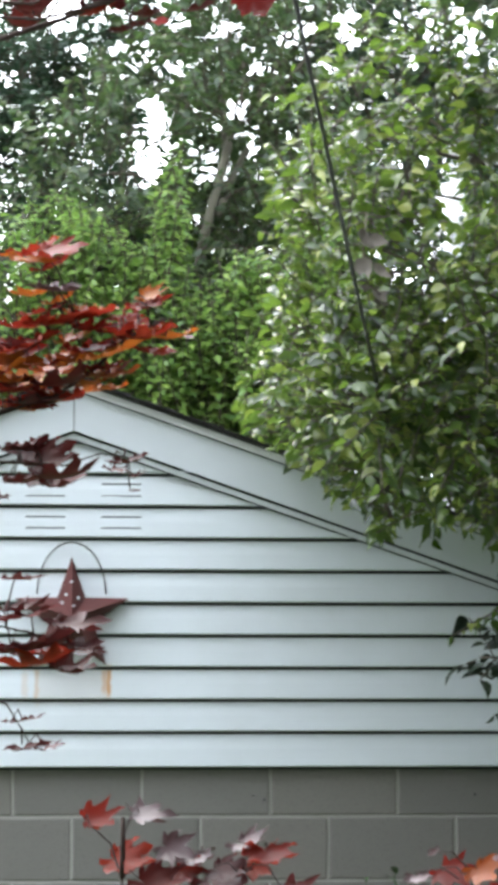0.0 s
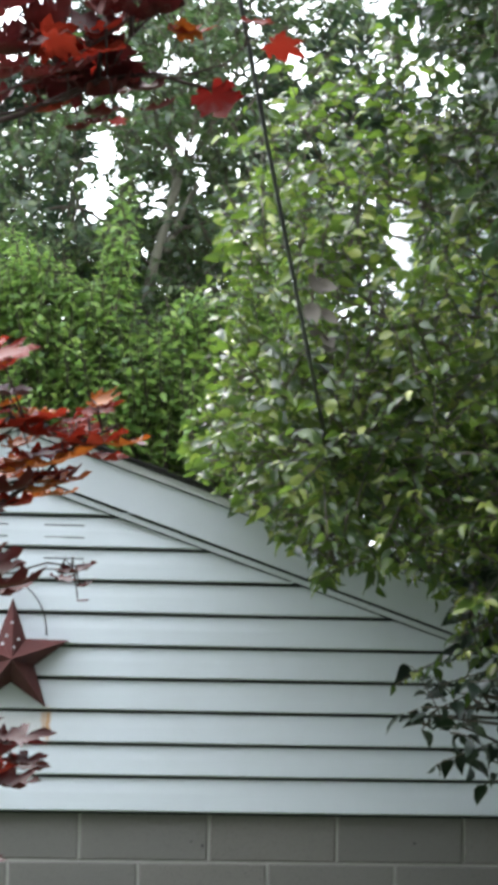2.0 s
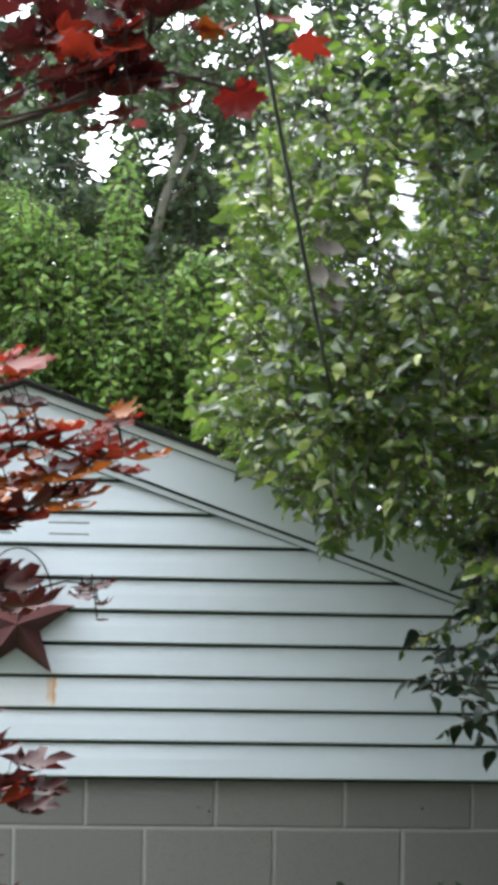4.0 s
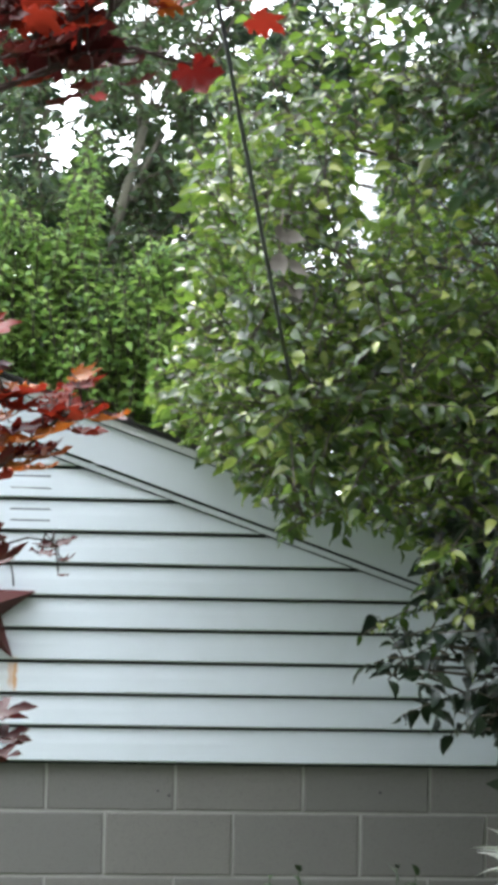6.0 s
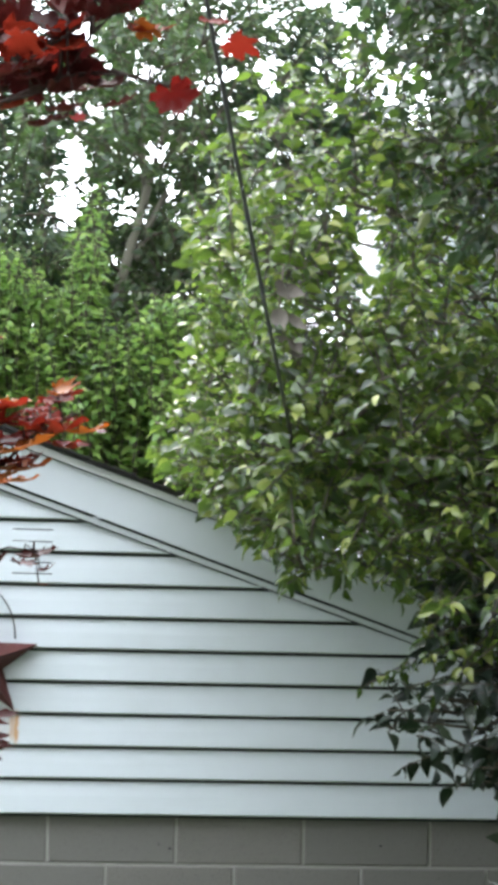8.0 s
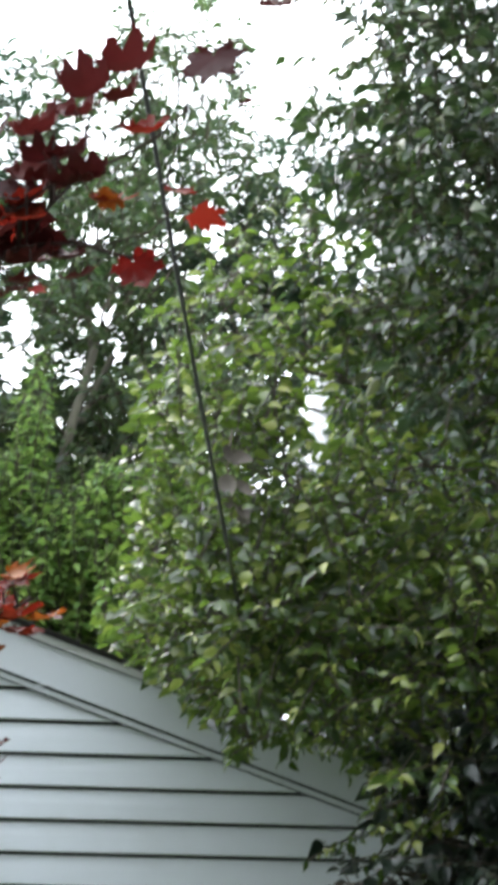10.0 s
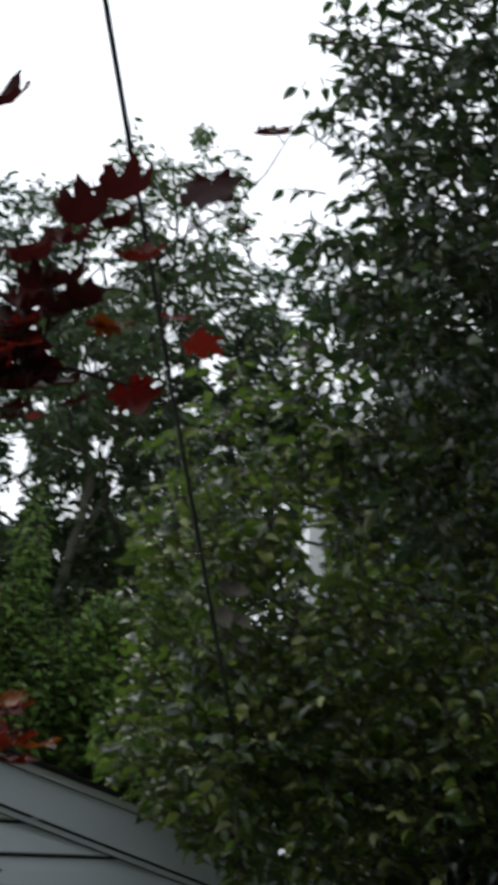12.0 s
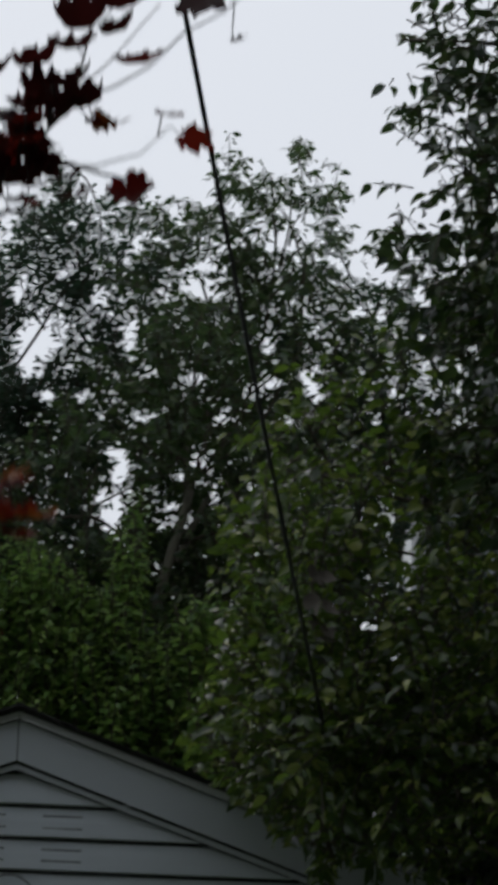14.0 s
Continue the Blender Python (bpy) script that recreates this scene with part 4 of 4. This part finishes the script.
# ---- red maple close to the camera ----
MAPLE = {
    "R": leaf_material("maple_red", [(0.0, (0.11, 0.012, 0.009)), (0.5, (0.185, 0.020, 0.012)), (1.0, (0.235, 0.032, 0.014))], 0.36, 0.5, 30, False, (0.32, 0.026, 0.013), 0.12),
    "S": leaf_material("maple_scarlet", [(0.0, (0.15, 0.010, 0.009)), (1.0, (0.24, 0.018, 0.013))], 0.36, 0.45, 30, False, (0.30, 0.02, 0.012), 0.13),
    "O": leaf_material("maple_orange", [(0.0, (0.26, 0.045, 0.010)), (1.0, (0.38, 0.120, 0.015))], 0.38, 0.45, 30, False, (0.36, 0.085, 0.012), 0.25),
    "P": leaf_material("maple_purple", [(0.0, (0.040, 0.012, 0.013)), (0.6, (0.085, 0.018, 0.017)), (1.0, (0.140, 0.025, 0.020))], 0.18, 0.55, 30, False, (0.155, 0.019, 0.019), 0.16),
    # dull pink, paled so the colour holds the sky's sheen on the leaf
    "G": leaf_material("maple_pink_sheen", [(0.0, (0.060, 0.032, 0.036)), (1.0, (0.105, 0.066, 0.070))], 0.15, 0.42, 30, False, (0.17, 0.075, 0.078), 0.24),
    "K": leaf_material("maple_pink", [(0.0, (0.36, 0.035, 0.035)), (1.0, (0.42, 0.055, 0.05))], 0.4, 0.45, 30, False, (0.45, 0.06, 0.05), 0.25),
}
# depth, whether over head height, then leaves as x, z, width, tone, tilt, spin, how crowded
MAPLE_LEAVES = [
    (-7.00, True, [(0.641, 2.53, 0.0379, "S", 12, -30, 0), (0.67, 2.58, 0.0246, "R", 62, -20, 0), (0.685, 2.563, 0.0309, "R", 60, 20, 0), (0.617, 2.573, 0.0326, "R", 74, 10, 0), (0.638, 2.63, 0.0383, "R", 78, 0, 1), (0.592, 2.643, 0.0352, "P", 84, 0, 1), (0.627, 2.679, 0.045, "P", 80, -25, 0), (0.605, 2.596, 0.0382, "P", 84, 0, 1), (0.587, 2.61, 0.0367, "P", 80, 20, 2)]),
    (-6.96, True, [(0.692, 2.687, 0.0491, "P", 32, -55, 0), (0.731, 2.729, 0.0362, "P", 72, 30, 0), (0.715, 2.659, 0.0163, "P", 70, 50, 0)]),
    (-7.00, True, [(0.563, 2.632, 0.0445, "P", 86, 0, 0), (0.565, 2.601, 0.046, "P", 85, 20, 0), (0.592, 2.589, 0.0297, "P", 84, -20, 0), (0.558, 2.577, 0.0356, "R", 82, 0, 1), (0.602, 2.659, 0.0445, "P", 84, 10, 0), (0.624, 2.653, 0.0325, "P", 82, -10, 0), (0.56, 2.54, 0.0473, "P", 80, 0, 2), (0.588, 2.534, 0.0312, "P", 78, 10, 1), (0.558, 2.517, 0.0295, "P", 70, 0, 2), (0.598, 2.521, 0.0252, "P", 74, 30, 1)]),
    (-6.97, True, [(0.519, 2.628, 0.0434, "P", 84, 0, 1), (0.515, 2.592, 0.0449, "P", 82, 10, 2), (0.522, 2.55, 0.0429, "R", 76, 0, 3), (0.493, 2.609, 0.0434, "P", 80, -10, 2), (0.491, 2.565, 0.0448, "P", 78, 0, 3), (0.515, 2.522, 0.036, "R", 72, 0, 2), (0.476, 2.529, 0.0387, "P", 76, 0, 3)]),
    (-7.02, True, [(0.529, 2.557, 0.0343, "R", 60, 0, 2), (0.559, 2.56, 0.0335, "R", 62, 10, 2), (0.541, 2.543, 0.0319, "P", 72, 0, 2), (0.516, 2.539, 0.0319, "P", 74, 0, 2), (0.619, 2.571, 0.0239, "O", 58, 0, 0), (0.575, 2.503, 0.0135, "K", 45, 10, 0)]),
    (-6.99, True, [(0.519, 2.568, 0.0440, "R", 48, 15, 1), (0.541, 2.559, 0.0430, "R", 52, -10, 1), (0.563, 2.562, 0.0400, "P", 55, 20, 1), (0.532, 2.545, 0.0420, "P", 50, 0, 1), (0.577, 2.546, 0.0360, "P", 60, -20, 1), (0.548, 2.578, 0.0400, "P", 58, 30, 1)]),
    (-6.90, True, [(0.524, 2.879, 0.0417, "P", 84, 0, 1), (0.552, 2.891, 0.0417, "P", 82, 0, 1), (0.588, 2.879, 0.0398, "P", 84, 0, 0), (0.623, 2.887, 0.0511, "P", 62, -10, 0), (0.673, 2.898, 0.0269, "P", 78, 20, 0), (0.523, 2.774, 0.0505, "P", 84, 30, 0), (0.48, 2.884, 0.0435, "P", 82, 0, 1), (0.482, 2.768, 0.0343, "P", 80, 0, 0), (0.569, 2.926, 0.0393, "P", 80, 0, 0), (0.53, 2.93, 0.0394, "P", 80, 0, 1)]),
    (-6.98, False, [(0.489, 2.343, 0.0548, "R", 69, 0, 3), (0.491, 2.315, 0.0426, "G", 84, 0, 3), (0.488, 2.292, 0.0614, "R", 82, 0, 3), (0.466, 2.273, 0.0524, "R", 69, 0, 3), (0.458, 2.261, 0.0426, "O", 64, 20, 3), (0.493, 2.263, 0.0524, "O", 74, 0, 3), (0.517, 2.274, 0.0483, "R", 76, 0, 3), (0.533, 2.267, 0.0483, "O", 76, 15, 3), (0.537, 2.287, 0.0393, "R", 74, -20, 3), (0.558, 2.305, 0.036, "R", 56, 0, 3)]),
    (-6.98, False, [(0.56, 2.285, 0.0515, "R", 72, -15, 3), (0.585, 2.281, 0.0336, "O", 80, -10, 3), (0.469, 2.241, 0.0433, "R", 84, 0, 3), (0.497, 2.249, 0.0557, "P", 84, 0, 3), (0.525, 2.254, 0.0483, "O", 84, -20, 3), (0.481, 2.233, 0.0483, "P", 84, -10, 3), (0.516, 2.298, 0.0393, "R", 80, 0, 3), (0.444, 2.257, 0.0515, "O", 74, 0, 3)]),
    (-6.98, False, [(0.485, 2.192, 0.0474, "P", 48, 0, 2), (0.499, 2.18, 0.053, "P", 80, 0, 2), (0.466, 2.2, 0.0418, "P", 76, 20, 2), (0.467, 2.177, 0.0474, "P", 84, 0, 2), (0.548, 2.191, 0.0321, "P", 70, -20, 2), (0.554, 2.178, 0.0153, "P", 82, 60, 2)]),
    (-6.98, False, [(0.468, 2.103, 0.041, "P", 84, -30, 1), (0.477, 2.077, 0.0506, "P", 84, 0, 1), (0.504, 2.069, 0.0506, "P", 82, 0, 1), (0.481, 2.056, 0.0562, "P", 84, 0, 1), (0.486, 2.045, 0.0595, "R", 84, 0, 1), (0.504, 2.039, 0.0418, "P", 84, 20, 1), (0.463, 2.083, 0.0474, "P", 80, 0, 1), (0.47, 2.051, 0.0498, "P", 84, 0, 1), (0.514, 2.053, 0.0362, "P", 84, 0, 1), (0.473, 1.999, 0.0321, "P", 84, 0, 1)]),
    (-6.98, False, [(0.475, 1.98, 0.0336, "P", 76, -22, 0), (0.49, 1.979, 0.0263, "P", 76, 35, 0)]),
    (-6.97, False, [(0.524, 1.928, 0.0355, "R", 60, 30, 0), (0.56, 1.932, 0.0384, "G", 68, 0, 0), (0.543, 1.899, 0.0464, "R", 60, 35, 0), (0.579, 1.907, 0.0355, "G", 40, 0, 0), (0.599, 1.9, 0.0348, "G", 58, 0, 0), (0.59, 1.891, 0.0304, "R", 42, 0, 0), (0.617, 1.891, 0.0377, "P", 58, 0, 0), (0.634, 1.912, 0.0377, "G", 58, 0, 0), (0.653, 1.908, 0.0464, "R", 60, -25, 0), (0.641, 1.894, 0.0304, "R", 32, 0, 0)]),
    (-6.97, False, [(0.566, 1.886, 0.05, "P", 58, 0, 0), (0.612, 1.882, 0.058, "P", 64, 0, 0), (0.666, 1.877, 0.0493, "P", 60, 0, 0)]),
    (-6.97, False, [(0.783, 1.891, 0.0377, "R", 50, 0, 0), (0.806, 1.895, 0.0348, "O", 42, 0, 0), (0.762, 1.888, 0.0261, "G", 60, 0, 0), (0.815, 1.899, 0.0217, "P", 60, 0, 0), (0.772, 1.905, 0.0123, "P", 70, 50, 0), (0.827, 1.885, 0.0413, "R", 50, 0, 0)]),
]
# depth, then the line of each branch as x, z
MAPLE_BRANCHES = [
    (-7.00, [(0.448, 2.491), (0.505, 2.513), (0.559, 2.539), (0.598, 2.544), (0.622, 2.537), (0.642, 2.533)]),
    (-7.00, [(0.567, 2.539), (0.582, 2.568), (0.604, 2.589), (0.628, 2.604), (0.655, 2.619), (0.68, 2.642), (0.709, 2.662), (0.732, 2.689), (0.751, 2.721)]),
    (-7.00, [(0.585, 2.57), (0.6, 2.605), (0.609, 2.633), (0.619, 2.658), (0.627, 2.671)]),
    (-6.90, [(0.395, 2.868), (0.456, 2.858), (0.508, 2.853), (0.533, 2.849), (0.564, 2.846), (0.593, 2.856), (0.648, 2.868), (0.675, 2.895), (0.685, 2.911)]),
    (-6.90, [(0.427, 2.749), (0.474, 2.758), (0.516, 2.765)]),
    (-7.00, [(0.481, 2.521), (0.53, 2.548), (0.563, 2.565), (0.599, 2.6), (0.627, 2.628), (0.661, 2.67)]),
    (-7.00, [(0.486, 2.508), (0.539, 2.523), (0.572, 2.541), (0.619, 2.538), (0.652, 2.55), (0.664, 2.561)]),
    (-6.98, [(0.393, 2.211), (0.457, 2.225), (0.497, 2.237), (0.522, 2.253), (0.549, 2.278), (0.578, 2.291)]),
    (-6.98, [(0.407, 2.256), (0.468, 2.265), (0.504, 2.29), (0.516, 2.298)]),
    (-6.98, [(0.397, 2.19), (0.458, 2.187), (0.503, 2.185), (0.531, 2.193), (0.548, 2.191)]),
    (-6.98, [(0.396, 2.077), (0.461, 2.066), (0.494, 2.059)]),
    (-6.98, [(0.414, 2.025), (0.462, 2.01), (0.481, 1.983)]),
    (-6.97, [(0.553, 1.831), (0.548, 1.884), (0.538, 1.907), (0.524, 1.923)]),
    (-6.97, [(0.599, 1.824), (0.586, 1.872), (0.581, 1.896)]),
    (-6.97, [(0.627, 1.824), (0.634, 1.873), (0.638, 1.889), (0.654, 1.905)]),
    (-6.97, [(0.548, 1.883), (0.547, 1.907), (0.552, 1.925), (0.56, 1.932)]),
    (-6.97, [(0.796, 1.816), (0.799, 1.86), (0.805, 1.888)]),
]


def maple_leaf_mesh(name, bend, fold, narrow, seed, notch=0.36, shoulder=0.64):
    """A palmate leaf of seven pointed lobes, about one unit wide, on its petiole at the origin; bend cups it along an arc; notch and shoulder say how far the lobes are grown together."""
    rng = random.Random(seed)
    verts, faces = [(0.0, 0.10, 0.0)], []
    lobes = [(-128, 0.30), (-84, 0.46), (-40, 0.58), (0, 0.66), (40, 0.58), (84, 0.46), (128, 0.30)]

    def put(a, r, lift=0.0):
        a = radians(a)
        out, up = (math.sin(bend * r) / bend, (1 - math.cos(bend * r)) / bend) if abs(bend) > 0.05 else (r, 0.0)
        verts.append((math.sin(a) * out, 0.10 + math.cos(a) * out, lift + up + rng.uniform(-0.01, 0.01)))
        return len(verts) - 1

    notches = [put(-170, 0.10)] + [put(a, notch if abs(a) < 100 else notch * 0.78, fold * 0.4) for a in (-106, -62, -20, 20, 62, 106)] + [put(170, 0.10)]
    for i, (a, r) in enumerate(lobes):
        r *= rng.uniform(0.88, 1.10)
        w = narrow * rng.uniform(0.85, 1.15)
        twist = rng.uniform(-0.07, 0.07)
        rib1, rib2 = put(a, r * 0.48, 0.0), put(a + rng.uniform(-6, 6), r * 0.80, twist * 0.5)
        l1, r1 = put(a - w, r * shoulder, fold), put(a + w, r * shoulder, fold)
        l2, r2 = put(a - w * 0.5, r * (0.56 + 0.44 * shoulder), fold + twist), put(a + w * 0.5, r * (0.56 + 0.44 * shoulder), fold - twist)
        tip = put(a + rng.uniform(-12, 12), r * rng.uniform(1.0, 1.16), rng.uniform(-0.05, 0.05))
        n0, n1 = notches[i], notches[i + 1]
        faces += [(0, rib1, n0), (n0, rib1, l1), (l1, rib1, rib2, l2), (l2, rib2, tip), (0, n1, rib1), (n1, r1, rib1), (r1, r2, rib2, rib1), (r2, tip, rib2)]
    me = bpy.data.meshes.new(name)
    me.from_pydata(verts, [], faces)
    me.polygons.foreach_set("use_smooth", [True] * len(me.polygons))
    return me


def build_maple():
    rng = random.Random(77)
    o = Vector((-0.35, -7.15, ground_height(-0.35, -7.15)))
    tree = thing("red_maple", "red-leaved garden maple with thin dark branches", "tree", o)
    shapes = {}
    trunk = bent((-0.35, -7.15, o.z - 0.05), (-0.28, -7.05, 2.75), rng, 0.05, 8)
    wood("trunk", [([p - o for p in trunk], 0.05, 0.02)], MAPLE_WOOD, tree)
    lines = []
    for y, pts in MAPLE_BRANCHES:
        line = [Vector((x, y + rng.uniform(-0.012, 0.012), z)) for x, z in pts]
        first = line[0]
        foot = Vector((-0.3, -7.10, min(2.6, first.z - 0.09))) if first.z > 2.06 else Vector((first.x - 0.17, -7.05, max(o.z, first.z - 0.32)))
        near = [p for _, other in lines for p in other if (p - first).length < 0.14]
        if near and first.x > 0.51:
            foot = min(near, key=lambda p: (p - first).length)
        lead = [foot.lerp(first, t) + Vector((0, 0, 0.05 * math.sin(math.pi * t))) for t in (0, 0.35, 0.7)]
        lines.append((lead, line))
    petioles = {i: [] for i in range(len(lines))}
    full = []
    for depth, high, leaves in MAPLE_LEAVES:
        for x, z, w, tone, tilt, spin, crowd in leaves:
            full.append((depth + rng.uniform(-0.014, 0.014), x, z, w, tone, tilt, spin, high))
            for _ in range((0, rng.random() < 0.3, rng.choice((1, 1, 2)), rng.choice((2, 3, 3)))[crowd]):
                # further leaves of the pair, a little deeper in the spray
                full.append((depth + rng.uniform(0.0, 0.04), x - rng.uniform(-0.0056, 0.0245), z + rng.uniform(-0.014, 0.010), w * rng.uniform(0.6, 0.9), (rng.choice("PPPR") if high else rng.choice("RRPO")) if tone in "RO" else "P" if high or z < 2.22 else rng.choice("RORO"), tilt, rng.uniform(-60, 60), high))
    for y, x, z, w, tone, tilt, spin, high in full:
        t = radians(tilt + rng.uniform(-5, 5)) * (-1 if high and 40 < tilt < 70 and rng.random() < 0.4 else 1)
        n = Vector((rng.uniform(-0.25, 0.25), -math.cos(t), math.sin(t))).normalized()
        a = radians(spin + rng.uniform(-25, 25)) - 0.6
        right = n.cross(Vector((0, 0, 1))) * -1
        right = right.normalized() if right.length > 0.05 else Vector((1, 0, 0))
        down = right.cross(n)
        down = down if down.z < 0 or abs(down.y) > 0.5 else -down
        d = (right * math.cos(a) + down * -math.sin(a)).normalized()
        xx = d.cross(n).normalized()
        kind = rng.randrange(4)
        bend = (0.6, 1.0, 1.3, 0.8)[kind] if not high else (2.7, 3.2, 2.3, 2.9)[kind] if tilt >= 80 else (1.5, 2.0, 1.1, 1.7)[kind] if tilt >= 66 else (0.7, 1.0, 0.5, 1.2)[kind]
        key = (tone, kind, bend, high)
        if key not in shapes:
            me = maple_leaf_mesh("leaf", bend, 0.02 + 0.012 * kind, 20 if tone == "S" else (16, 18, 15, 17)[kind], kind + 5, *((0.47, 0.88) if tone == "S" else (0.43, 0.76) if high else (0.36, 0.64)))
            me.materials.append(MAPLE[tone])
            shapes[key] = me
        s = w * (1.10 if not high else 1.42 if tilt >= 80 else 1.22 if tilt >= 66 else 1.08)
        centre = Vector((x, y, z))
        base = centre - d * s * 0.10 - n * s * 0.08 * bend
        ob = new("leaf", shapes[key])
        m = Matrix((xx, d, n)).transposed().to_4x4() @ Matrix.Scale(s, 4)
        m.translation = base - o
        ob.matrix_basis = m
        ob.parent = tree
        # petiole to the nearest branch
        best = min(((p - base).length, i, p) for i, (lead, line) in enumerate(lines) for k in range(len(line) - 1) for p in (line[k].lerp(line[k + 1], q) for q in (0.0, 0.33, 0.66, 1.0)))
        if best[0] < 0.112:
            mid = (base + best[2]) / 2 + Vector((0, 0, 0.0056 + 0.1 * best[0]))
            petioles[best[1]].append(([p - o for p in (best[2], mid, base + n * 0.002)], 0.0007, 0.0005))
    for i, (lead, line) in enumerate(lines):
        r = 0.0019 if i == 0 else 0.0016 if i == 7 else 0.0009
        branch = wood("branch", [([p - o for p in lead + line], 0.0031 if i == 0 else 0.0030 if i == 7 else 0.0016, r * 0.6)], MAPLE_WOOD, tree)
        for petiole in petioles[i]:
            wood("petiole", [petiole], MAPLE_WOOD, branch)


build_maple()
